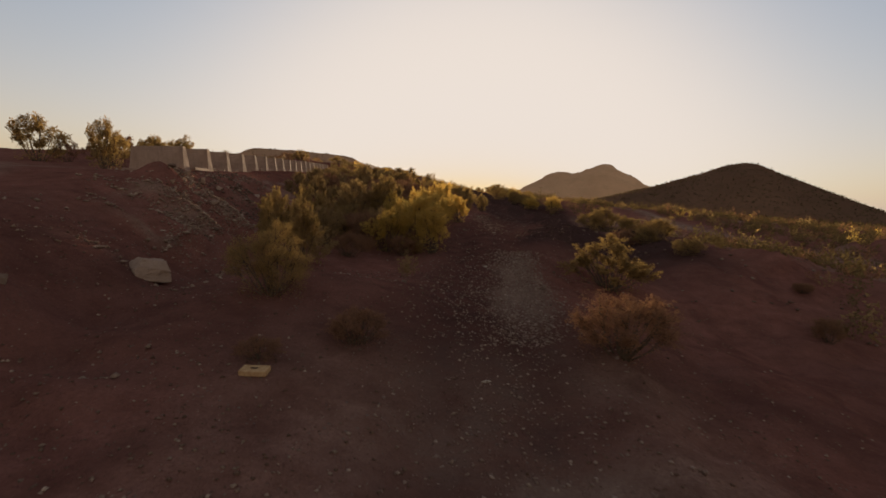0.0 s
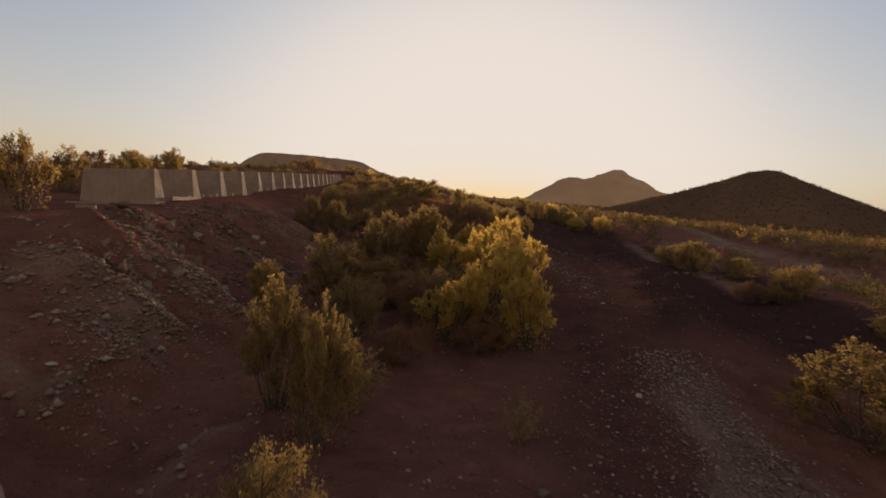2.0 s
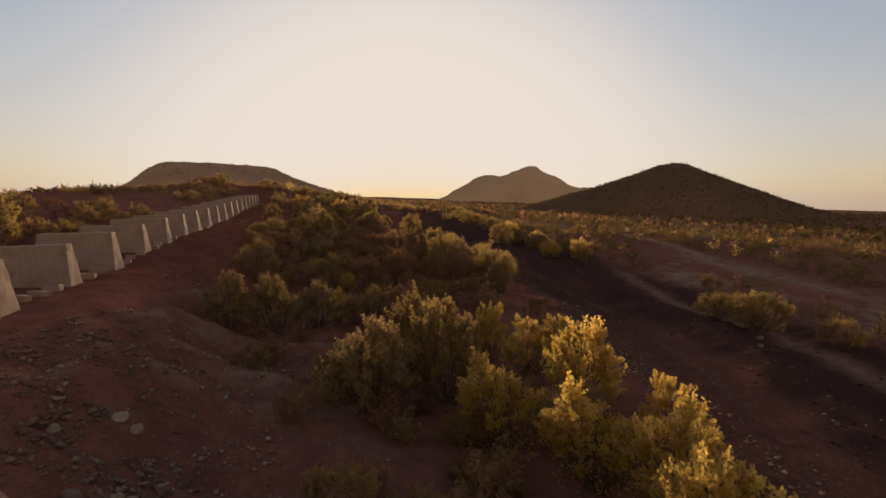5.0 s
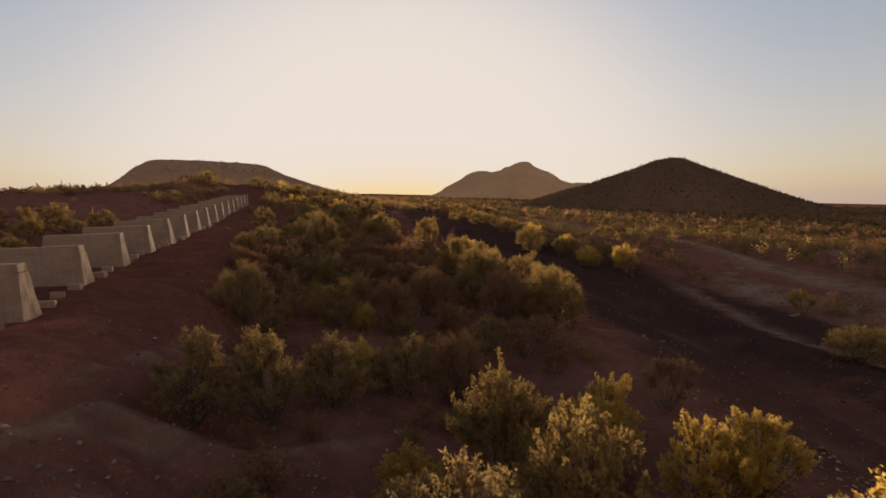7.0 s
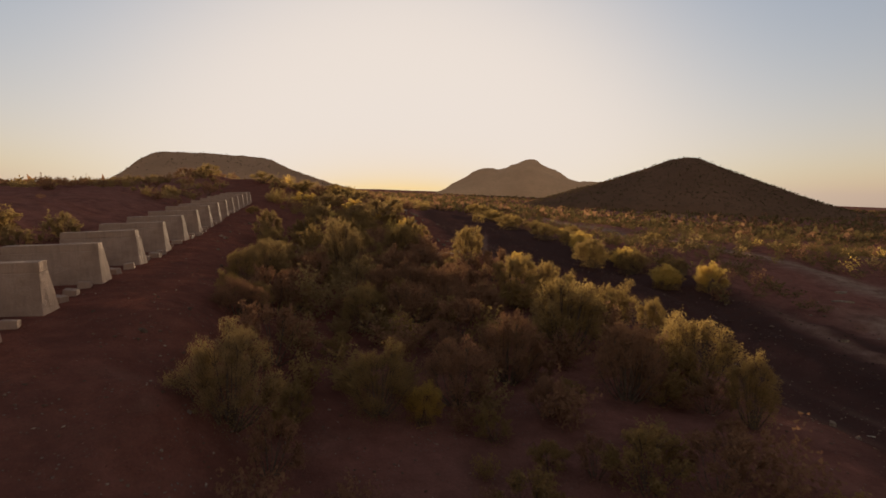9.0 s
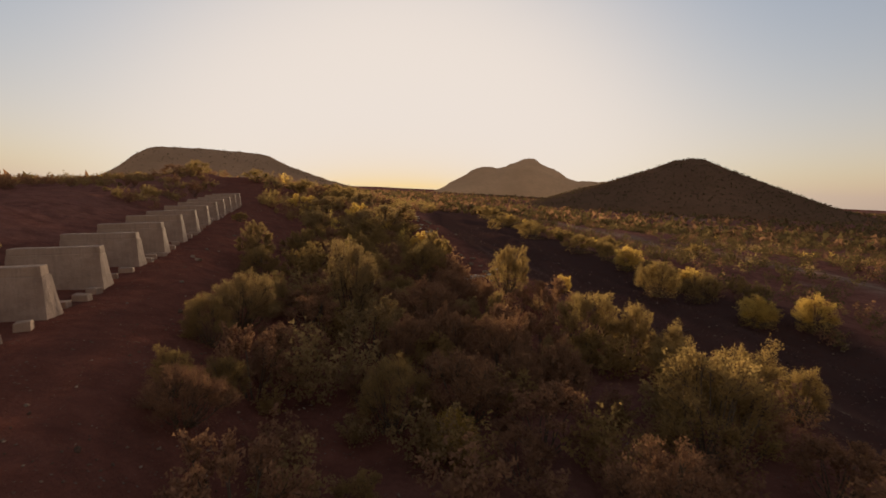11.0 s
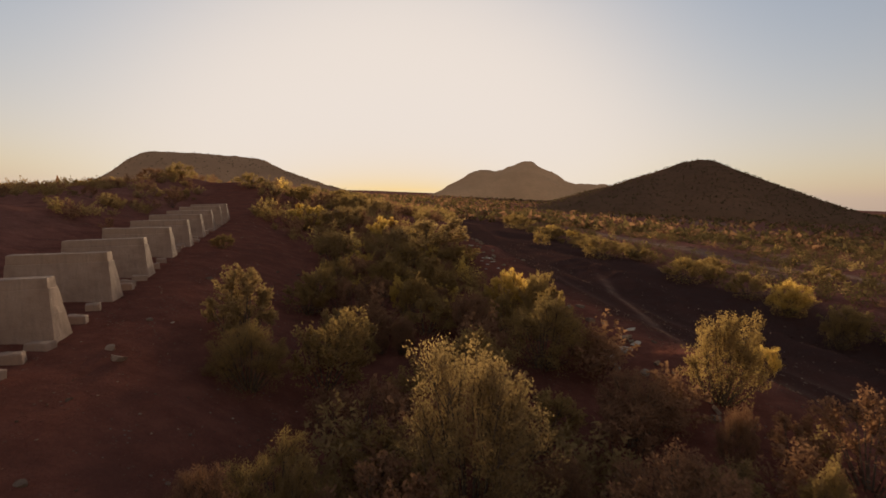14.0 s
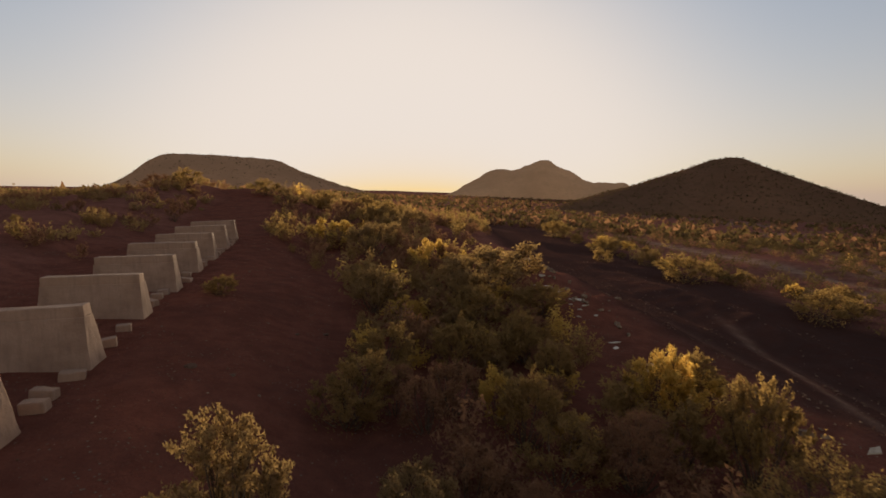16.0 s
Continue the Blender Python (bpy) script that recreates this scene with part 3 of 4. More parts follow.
# ---------------------------------------------------------------- shrubs
# place on the ground, width, height, kind of leaf
NEAR_SHRUBS = [
    (-2.508, 7.705, 0.736, 0.347, "d"), (-1.253, 8.554, 0.995, 0.568, "d"), (3.173, 8.991, 1.91, 1.03, "d"), (-3.1, 10.23, 1.7, 1.3, "g"),
    (-3.45, 13.2, 1, 1.6, "g"), (10.07, 13.64, 0.868, 0.639, "d"), (-4.2, 14.2, 1.3, 1.75, "g"), (4.911, 15.53, 2.44, 1.43, "g"),
    (-5.8, 18.7, 0.85, 1.05, "g"), (11.75, 17.31, 0.727, 0.339, "d"), (-5.4, 17.6, 0.8, 1, "g"), (-4.519, 19.93, 2.08, 1.78, "g"),
    (9.355, 20.47, 1.28, 0.69, "g"), (-1.85, 18.7, 1.5, 1.7, "y"), (-0.5, 21.1, 1.6, 1.75, "y"), (-0.2, 18.2, 1.15, 1.6, "y"), (-0.8, 19.4, 1.55, 1.75, "y"), (-4.667, 22.27, 1.11, 1.18, "g"),
    (-0.1, 22.7, 1.6, 1.75, "y"), (-0.7123, 23.61, 1.7, 1.7, "y"), (0.7964, 24.16, 0.894, 1.16, "y"), (-1.7, 25.3, 1.8, 1.75, "y"),
    (-0.1, 25.8, 1.92, 1.85, "y"), (9.848, 26.02, 1.39, 0.83, "g"), (9.036, 26.58, 1.34, 0.799, "d"), (10.61, 26.7, 1.66, 1.15, "g"),
    (-4.214, 26.95, 2, 1.99, "p"), (-2.533, 27.57, 1.85, 2.38, "g"), (-0.4, 28.5, 1.35, 1.35, "y"), (0.5, 28.5, 1.2, 1.2, "y"), (-4.6, 29.2, 1.34, 0.9, "y"),
    (-3.1, 29.8, 1.65, 2.05, "g"),
]
THICKET_SHRUBS = [
    (-1.75, 31.2, 0.9, 0.9, "d"), (-1.1, 30.37, 1.35, 1.5, "y"), (10.96, 30.99, 1.57, 0.86, "g"), (-8.35, 31.46, 1.6, 1.55, "p"),
    (-2.5, 32.6, 1.0, 1.0, "d"), (-7.0, 32.03, 1.6, 1.7, "p"), (-5.862, 32.64, 1.7, 1.4, "p"), (-3.322, 33.33, 1.4, 1.55, "d"),
    (10.23, 34.01, 2.26, 1.47, "g"), (-5.328, 34.1, 0.922, 1.12, "y"), (9.804, 35.98, 1.75, 1.15, "g"), (-8.55, 37.4, 1.7, 1.65, "p"),
    (1.191, 37.7, 1, 1.53, "g"), (-7.7, 38.4, 0.85, 0.65, "g"), (-5.274, 38.58, 0.733, 0.845, "y"), (-2.663, 38.7, 0.928, 0.805, "d"),
    (-6.095, 38.83, 1.6, 1.41, "g"), (-4.375, 39.46, 1.69, 1.39, "d"), (-0.491, 39.53, 1.66, 1.68, "d"), (1.5, 40, 2.2, 1.95, "g"),
    (-2.866, 40.97, 1.81, 1.69, "d"), (-9.643, 42.9, 1.32, 0.958, "d"), (-0.5, 43.4, 2.7, 2.15, "g"), (-9.973, 43.5, 0.67, 0.816, "g"),
    (-5.328, 43.62, 1.01, 0.857, "y"), (14.84, 43.66, 1.31, 1.1, "g"), (-9.358, 44.25, 0.834, 0.797, "g"), (-6.37, 44.47, 1.52, 1.42, "g"),
    (-4.894, 44.9, 1.93, 1.47, "d"), (3.4, 45.6, 1.1, 1.35, "g"), (-3.552, 45.62, 1.07, 1.23, "d"), (1.9, 45.8, 2, 1.7, "g"),
    (-2.278, 46.41, 1.41, 1.45, "d"), (-10.27, 46.83, 1.19, 1.12, "g"), (-3.564, 47.01, 1.7, 1.6, "d"), (-5.98, 47.25, 1.32, 1.36, "d"),
    (1.028, 47.27, 1.31, 1.61, "g"), (-4.823, 47.55, 1.49, 1.52, "d"),
]
MIDDLE_SHRUBS = [
    (0.7548, 48.71, 1.16, 1.81, "g"), (-10.07, 48.97, 2.08, 1.44, "p"), (-0.251, 49.85, 2.33, 1.82, "g"), (-5.099, 50.64, 2.1, 1.51, "d"),
    (-10.37, 50.88, 0.914, 0.835, "d"), (-2.834, 50.89, 0.807, 1.24, "g"), (-9.515, 51.04, 0.366, 1.1, "p"), (-9.6, 51.2, 1.6, 1.2, "g"),
    (-6.227, 51.36, 1.06, 1.01, "d"), (-7.3, 51.5, 2.2, 2.45, "p"), (-2.647, 52.68, 0.756, 1.13, "d"), (10.9, 53.4, 1.95, 1.45, "y"),
    (-3.746, 53.83, 1.65, 1.28, "d"), (8.9, 54, 1.9, 1.2, "y"), (-1.3, 55.0, 1.65, 1.85, "g"), (5.835, 56.2, 2.01, 1.51, "g"),
    (-11.2, 57.2, 1.85, 1.7, "p"), (-10.75, 55.6, 1.6, 1.25, "g"), (-4.438, 56.98, 2.22, 1.59, "g"), (-3.041, 57.23, 1.44, 0.963, "d"),
    (2.075, 57.93, 0.779, 0.796, "y"), (8.986, 57.93, 2.14, 1.42, "g"), (11.83, 58.07, 1.7, 0.963, "g"), (-8.144, 58.31, 0.585, 0.559, "d"),
    (-7.618, 58.33, 0.766, 0.955, "d"), (-3.792, 59.14, 1.52, 1.8, "g"), (-5.753, 59.23, 1.49, 1.14, "d"),
    (9.663, 60.05, 1.92, 1.2, "y"), (-3.146, 60.17, 0.792, 0.711, "y"), (-4.1, 61.6, 1.5, 1.45, "y"), (-4.7, 59.7, 1.2, 1.2, "g"), (-7.13, 60.51, 1.43, 1.25, "g"),
    (-7.292, 61.36, 1.02, 1.12, "y"), (-10.17, 61.56, 1.82, 1.34, "g"), (8.2, 61.6, 1.7, 1.5, "g"), (-4.8, 61.9, 0.8, 0.8, "g"),
    (-6.1, 61.9, 0.8, 0.7, "d"),
]
END_SHRUBS = [
    (-2.764, 62.41, 1.59, 1, "g"), (-5.9, 62.9, 1.1, 1.15, "g"), (-9.6, 63.5, 1.8, 1.25, "g"), (-5.5, 64.2, 0.9, 0.8, "d"),
    (-7.719, 64.13, 1.64, 1.35, "g"), (8.497, 64.45, 1.9, 1.38, "y"), (-5.88, 65.05, 1.59, 1.26, "g"),
    (-6.725, 67.49, 2.02, 1.45, "g"), (-14.11, 68.07, 1.14, 0.532, "g"), (-4.307, 68.56, 1.82, 1.05, "g"), (-9.646, 68.9, 2.14, 1.36, "p"),
    (-7.333, 69.84, 2.4, 1.44, "p"), (8.355, 71.46, 2.56, 1.29, "g"), (-5.356, 71.66, 4.4, 1.85, "p"), (19.5, 74, 2.4, 1.2, "g"),
    (12, 74.5, 2, 1.2, "g"), (-7.27, 75.1, 1.93, 1.4, "y"), (8.013, 80.63, 3.75, 1.46, "g"), (-9.745, 80.96, 3.61, 1.8, "p"),
    (-12.17, 83.9, 3.37, 1.79, "y"), (11.2, 84, 1.8, 1.1, "g"), (6.3, 88, 1.8, 1, "g"), (9.245, 94.94, 3.13, 1.44, "g"),
    (-10.2, 95.5, 3.1, 1.8, "g"), (-7.7, 102.3, 3.1, 1.9, "g"), (10.9, 112.2, 3.5, 1.75, "g"), (13.18, 117.2, 4.07, 1.87, "g"),
]


def tube(path, radii, sides=4):
    """Corners and faces of a thin tapering stem."""
    v, f = [], []
    for i, (p, r) in enumerate(zip(path, radii)):
        d = path[min(i + 1, len(path) - 1)] - path[max(i - 1, 0)]
        d = d / (np.linalg.norm(d) + 1e-9)
        a = np.cross(d, (0.3, 0.9, 0.2))
        a /= np.linalg.norm(a) + 1e-9
        b = np.cross(d, a)
        for s in range(sides):
            w = 2 * math.pi * s / sides
            v.append(p + (a * math.cos(w) + b * math.sin(w)) * r)
    for i in range(len(path) - 1):
        for s in range(sides):
            f.append((i * sides + s, i * sides + (s + 1) % sides, (i + 1) * sides + (s + 1) % sides, (i + 1) * sides + s))
    return v, f


def shrub_meshes(seed, tufts, leaves, leaf, upright=0.5, open_=0.0, spread=1.0):
    """Stems and foliage of a shrub one metre high and one metre wide, as two arrays of corners and faces.
    Stems fork from the root to uneven clumps; each clump is a fan of leafy twigs with gaps between it and the next."""
    r = np.random.RandomState(seed)
    sv, sf, sprays = [], [], []

    def stem(path, radii):
        v, f = tube(np.array(path), radii, 3)
        sf.extend(tuple(q + len(sv) for q in ff) for ff in f)
        sv.extend(v)

    clumps = max(9, tufts // 4)
    lop = r.uniform(-0.14, 0.14, 2)
    for i in range(clumps):
        a = 2 * math.pi * (i * 0.618) + r.uniform(-0.45, 0.45)
        rise = 1 - 1.08 * ((i + r.uniform(0.1, 0.9)) / clumps)
        flat = math.sqrt(max(0.0, 1 - rise * rise))
        far = r.uniform(0.5, 1.0) ** 0.6
        outer = np.array([math.cos(a) * flat, math.sin(a) * flat, rise])
        size = r.uniform(0.085, 0.165)
        heart = np.array([outer[0] * 0.40 * far + lop[0] * rise, outer[1] * 0.40 * far + lop[1] * rise, 0.30 + 0.56 * max(rise, -0.2) * far])
        root_ = np.array([outer[0] * 0.05, outer[1] * 0.05, -0.05])
        fork = root_ * 0.45 + heart * 0.55 + np.array([0, 0, -0.05]) + r.uniform(-0.03, 0.03, 3)
        stem([root_, fork, heart], (0.012, 0.007, 0.004))
        aim = outer * 0.7 + np.array([0, 0, 0.45 + 0.5 * upright])
        for k in range(9):
            d = aim / np.linalg.norm(aim) * 0.55 + r.normal(0, 0.55, 3)
            d /= np.linalg.norm(d)
            start = heart - aim * size * r.uniform(0.2, 0.9)
            tip = heart + d * size * r.uniform(0.7, 1.35) + np.array([0, 0, 0.25 * size * upright])
            bend = (start + tip) / 2 + r.normal(0, 0.12, 3) * size
            stem([start, bend, tip], (0.0035, 0.0025, 0.0012))
            sprays.append((start, bend, tip, size))
    each = max(4, int(leaves * 0.92) // len(sprays))
    P, D = [], []
    for start, bend, tip, size in sprays:
        m = max(3, int(each * (size / 0.125) ** 1.6 * r.uniform(0.6, 1.4)))
        t = (0.10 + 0.92 * r.uniform(0, 1, m) ** 0.65)[:, None]
        q = start * (1 - t) ** 2 + bend * 2 * t * (1 - t) + tip * t * t
        d = (tip - start) / np.linalg.norm(tip - start)
        P.append(q + r.normal(0, 1, (m, 3)) * size * (0.30 - 0.16 * t) * spread)
        D.append(d * 0.7 + r.normal(0, 0.6, (m, 3)) + np.array([0, 0, 0.2 + 0.3 * upright]))
    fill = int(leaves * 0.08 * (1 - open_))
    a, rr = r.uniform(0, 2 * math.pi, fill), np.sqrt(r.uniform(0, 1, fill)) * 0.36
    z = r.uniform(0.02, 0.5, fill) * (1 - (rr / 0.5) ** 2)
    P.append(np.stack([np.cos(a) * rr, np.sin(a) * rr, z], 1))
    D.append(r.normal(0, 0.6, (fill, 3)) + np.array([0, 0, 0.5]))
    P, D = np.concatenate(P), np.concatenate(D)
    keep = P[:, 2] > 0.02
    P, D = P[keep], D[keep]
    D /= np.linalg.norm(D, axis=1)[:, None]
    side = np.cross(D, r.normal(0, 1, D.shape))
    side /= np.linalg.norm(side, axis=1)[:, None] + 1e-9
    L = (leaf * r.uniform(0.6, 1.35, len(P)))[:, None]
    v = np.stack([P - D * L * 0.35 + side * L * 0.3, P + D * L * 0.6, P - D * L * 0.35 - side * L * 0.3], 1).reshape(-1, 3)
    f = np.arange(len(P) * 3).reshape(-1, 3)
    # one metre high and one metre wide, but for stray twigs
    fit_ = np.array([0.5 / np.percentile(np.hypot(P[:, 0], P[:, 1]), 97)] * 2 + [1 / np.percentile(P[:, 2], 99)])
    return np.array(sv) * fit_, np.array(sf), v * fit_, f


WORDS = {
    "g": "olive-green desert shrub with small leaves on bare stems",
    "y": "yellow-green flowering desert shrub glowing in low sun",
    "p": "pale sage-coloured desert shrub with feathery twigs",
    "d": "dry brown low brush with thin bare twigs",
}


def shrub_kind(seed, tufts, leaves, leaf, kind, upright=0.5, open_=0.0, spread=1.0):
    sv, sf, lv, lf = shrub_meshes(seed, tufts, leaves, leaf, upright, open_, spread)
    return mesh_from("woody_base", sv, sf, BARK), mesh_from("foliage", lv, lf, LEAF[kind])


def shrub(x, y, width, tall, kind, forms, rnd, group=""):
    stems, foliage = rnd.choice(forms[kind])
    root_ = new("shrub")
    root_.matrix_world = pose(x, y, ground_z(x, y) - 0.02, rnd.uniform(-5, 5), rnd.uniform(-5, 5), rnd.uniform(0, 360)) @ Matrix.Diagonal((width, width * rnd.uniform(0.9, 1.1), tall, 1))
    for name_, me in (("woody_base", stems), ("foliage", foliage)):
        ob = new(name_, me)
        ob.parent = root_
    return tagged(root_, WORDS[kind], "shrub", group)


FULL = {k: [shrub_kind(100 * i + s, 110, 19000, 0.0188, k, 0.4 if k != "d" else 0.8, 0.5 if k == "d" else 0.0) for s in range(3)] for i, k in enumerate("gypd")}
LIGHT = {k: [shrub_kind(900 + 100 * i + s, 48, 5200, 0.033, k, 0.6, 0.5 if k == "d" else 0.0) for s in range(2)] for i, k in enumerate("gypd")}

FINE = {k: [shrub_kind(500 + 100 * i + s, 100, 34000, 0.0135, k, 0.4 if k != "d" else 0.8, 0.5 if k == "d" else 0.0) for s in range(2)] for i, k in enumerate("gypd")}
# those that stand close to the path: open, with leaves held tight along the twigs
OPEN = {k: [shrub_kind(1500 + 50 * i + s, 90, 13500, 0.0255, k, 0.5, 0.6, 0.62) for s in range(3)] for i, k in enumerate("ygp")}

rnd = random.Random(12)
taken = []
for rows_ in (NEAR_SHRUBS, THICKET_SHRUBS, MIDDLE_SHRUBS, END_SHRUBS):
    for x, y, w, h, k in rows_:
        shrub(x, y, w * (1.0 if y < 48 else 0.92), h, k, OPEN if k != "d" and (12 < y < 34 and abs(x) < 9 or 57 < y < 70 and x < 0) else FINE if abs(x + 1.5 + 0.155 * y) < 2.3 and w > 1.1 and y < 58 or y < 25 and w > 1.5 and x < 1 else FULL if y < 70 and x < 14 else LIGHT, rnd, "shrubs of the thicket")
        taken.append((x, y, w))


def free(x, y, r_, gap=0.75):
    if abs(x + 2.9) < 1.6 and 63 < y < 90 or abs(x + 2.0) < 1.2 and abs(y - 58.4) < 1.5:
        return False  # littered ground
    return all((x - a) ** 2 + (y - b) ** 2 > (gap * (r_ + w) / 2) ** 2 for a, b, w in taken)


# bushes on the bank behind the piers, seen against the sky
for x, y, w, h, k in ((-19.1, 26.3, 2.4, 2.1, "g"), (-11.9, 19.6, 1.3, 1.7, "g"), (-16.2, 27.2, 1.7, 1.6, "g"), (-16.5, 31.5, 2.0, 1.5, "g"), (-17.5, 36.5, 2.2, 1.9, "g"), (-19.0, 33.0, 1.5, 1.3, "d"), (-20.5, 50.5, 2.6, 1.3, "g"), (-18.5, 27.5, 1.2, 1.0, "d"), (-21.5, 41.0, 2.0, 1.3, "g"), (-22.0, 46.0, 2.2, 1.4, "g"), (-27.0, 106.0, 3.6, 1.7, "g"), (-20.0, 107.0, 3.8, 1.6, "g"), (-15.0, 107.0, 3.6, 1.7, "g"), (-31.0, 110.0, 3.0, 1.3, "d"), (-10.5, 109.0, 3.4, 1.7, "g"), (-17.0, 101.0, 2.6, 1.3, "p"), (-9.2, 90.5, 2.4, 1.6, "g"), (-8.4, 98.0, 3.0, 1.8, "g"), (-11.8, 99.5, 2.8, 1.7, "d"), (-6.6, 93.0, 2.4, 1.5, "p")):
    shrub(x, y, w, h, k, LIGHT, rnd, "bushes on the banks")
    taken.append((x, y, w))

limit = len(taken) + 20
for _ in range(60):
    y = rnd.uniform(28, 53)
    x = float(pier_x(y)) - rnd.uniform(4.4, 8.5)
    w = rnd.uniform(0.9, 1.9)
    if len(taken) < limit and free(x, y, w, 0.9):
        shrub(x, y, w * 0.85, w * rnd.uniform(0.45, 0.65), rnd.choice("gdpd"), LIGHT, rnd, "bushes on the banks")
        taken.append((x, y, w))
# brush between the bank and the track
count, infill = 0, []
for _ in range(4000):
    y = rnd.uniform(14, 78)
    x = rnd.uniform(-11, 5)
    u = x - float(pier_x(y))
    tx = float(track_x(y))
    w = rnd.uniform(0.6, 1.5) if y < 40 else rnd.uniform(0.8, 2.0) if y < 58 else rnd.uniform(0.7, 1.5)
    if u < float(np.interp(y, [14, 23, 30, 45, 55, 80], [6.0, 6.0, 4.4, 3.4, 4.6, 6.0])) or x > min(tx - 1.9, float(np.interp(y, [30, 46, 54, 60, 66], [0.5, 2.6, -0.5, -2.8, -2.9]))) or (y < 30 and x > -0.5) or (y < 17 and rnd.random() < 0.8) or not free(x, y, w, 0.42):
        continue
    if rnd.random() < (0.76 if y > 30 else 0.62):
        continue
    if 44 > y > 30 and u < 7 and rnd.random() < 0.6:
        continue
    kind, tall = rnd.choice("ggpddd" if y < 60 else "ggpydd"), w * rnd.uniform(0.6, 0.95)
    if count < 130:
        shrub(x, y, w, tall, kind, FULL if y < 28 else LIGHT, rnd, "low brush of the thicket")
    else:
        infill.append((x, y, w, tall, kind))
    taken.append((x, y, w))
    count += 1
    if count > 330:
        break
# hedge along the far side of the track and bushes on the bank behind the piers
count = 0
for _ in range(3000):
    if rnd.random() < 0.6:
        y = rnd.uniform(56, 112)
        x = float(track_x(y)) + rnd.uniform(6.0, 11.0)
    else:
        y = rnd.choice((rnd.uniform(14, 52), rnd.uniform(78, 110)))
        x = float(pier_x(y)) - rnd.uniform(5.0, 13)
    w = rnd.uniform(0.7, 1.7)
    if not free(x, y, w, 1.0):
        continue
    if x < float(pier_x(y)):
        w *= 0.75
    shrub(x, y, w, w * rnd.uniform(0.55, 0.9), rnd.choice("gggyp" if x > float(pier_x(y)) else "gdpdd"), LIGHT, rnd, "bushes on the banks")
    taken.append((x, y, w))
    count += 1
    if count > 36:
        break


def scatter(name, xs, ys, ws, hs, kind, label, seed, leaves=26, leaf=0.26, sprays=7):
    """Many shrubs that nobody could count, in one mesh: sprays of leaves that fan out from the ground."""
    r = np.random.RandomState(seed)
    n = len(xs)
    zs = height(xs, ys)
    each = max(1, leaves // sprays)
    leaves = each * sprays
    a = r.uniform(0, 2 * math.pi, (n, sprays))
    lean = np.sqrt(r.uniform(0, 1, (n, sprays)))
    end = np.stack([np.cos(a) * lean * 0.5, np.sin(a) * lean * 0.5, (1 - 0.55 * lean ** 2) * r.uniform(0.65, 1.1, (n, sprays))], -1)
    t = 0.22 + 0.8 * r.uniform(0, 1, (n, sprays, each, 1)) ** 0.8
    P = end[:, :, None, :] * np.concatenate([t ** 1.2, t ** 1.2, t], -1)
    P = (P + r.normal(0, 1, P.shape) * 0.085 * (1.25 - t)).reshape(n, leaves, 3)
    P[..., 2] = np.abs(P[..., 2])
    P = np.stack([xs[:, None] + P[..., 0] * ws[:, None], ys[:, None] + P[..., 1] * ws[:, None], zs[:, None] + P[..., 2] * hs[:, None]], -1).reshape(-1, 3)
    D = r.normal(0, 0.6, P.shape) + np.array([0, 0, 0.2])
    D /= np.linalg.norm(D, axis=1)[:, None]
    S = np.cross(D, r.normal(0, 1, D.shape))
    S /= np.linalg.norm(S, axis=1)[:, None]
    L = (np.repeat(ws, leaves) * leaf * r.uniform(0.6, 1.3, len(P)))[:, None]
    v = np.stack([P - D * L * 0.4 + S * L * 0.36, P + D * L * 0.75, P - D * L * 0.4 - S * L * 0.36], 1).reshape(-1, 3)
    ob = new(name, mesh_from(name, v, np.arange(len(v)).reshape(-1, 3), LEAF[kind]))
    return tagged(ob, label, "scrub", kind="stuff")


r = np.random.RandomState(3)
for kind in "gpdy":
    some = np.array([row[:4] for row in infill if row[4] == kind])
    if len(some):
        scatter("brush", some[:, 0], some[:, 1], some[:, 2], some[:, 3], kind, "low tangled brush filling the thicket between larger shrubs", 8, 1000, 0.048, 24)
# the thicket goes on towards the sun
for kind, n_ in (("g", 210), ("p", 230), ("d", 170), ("y", 26)):
    ys = r.uniform(62, 150, n_)
    xs = r.uniform(-30, 3, n_) + 0.09 * (ys - 62)
    us = xs - pier_x(ys)
    ok = (xs < track_x(ys) - np.interp(ys, [62, 84, 100], [4.8, 3.6, 2.2])) & (us > np.interp(ys, [62, 74, 84], [6.5, 4.0, 1.2]))
    ok &= (np.abs(xs + 2.7 - 0.068 * (ys - 75)) > 1.5) | (ys > 118)
    xs, ys = xs[ok], ys[ok]
    ws = r.uniform(0.7, 1.9, len(xs))
    scatter("brush", xs, ys, ws, ws * r.uniform(0.6, 0.95, len(xs)), kind, "dense low brush reaching on beside the track", 6, 360, 0.07, 18)
# a belt of brush added to keep the low sun off the track
for kind, n_ in (("g", 90), ("d", 70)):
    ys = r.uniform(100, 152, n_)
    xs = r.uniform(-6, 6, n_) + 0.09 * (ys - 100)
    ok = xs < track_x(ys) - 1.6
    xs, ys = xs[ok], ys[ok]
    ws = r.uniform(1.4, 2.4, len(xs))
    scatter("brush", xs, ys, ws, ws * r.uniform(0.6, 0.8, len(xs)), kind, "tall brush where the track bends away", 9, 360, 0.07, 18)
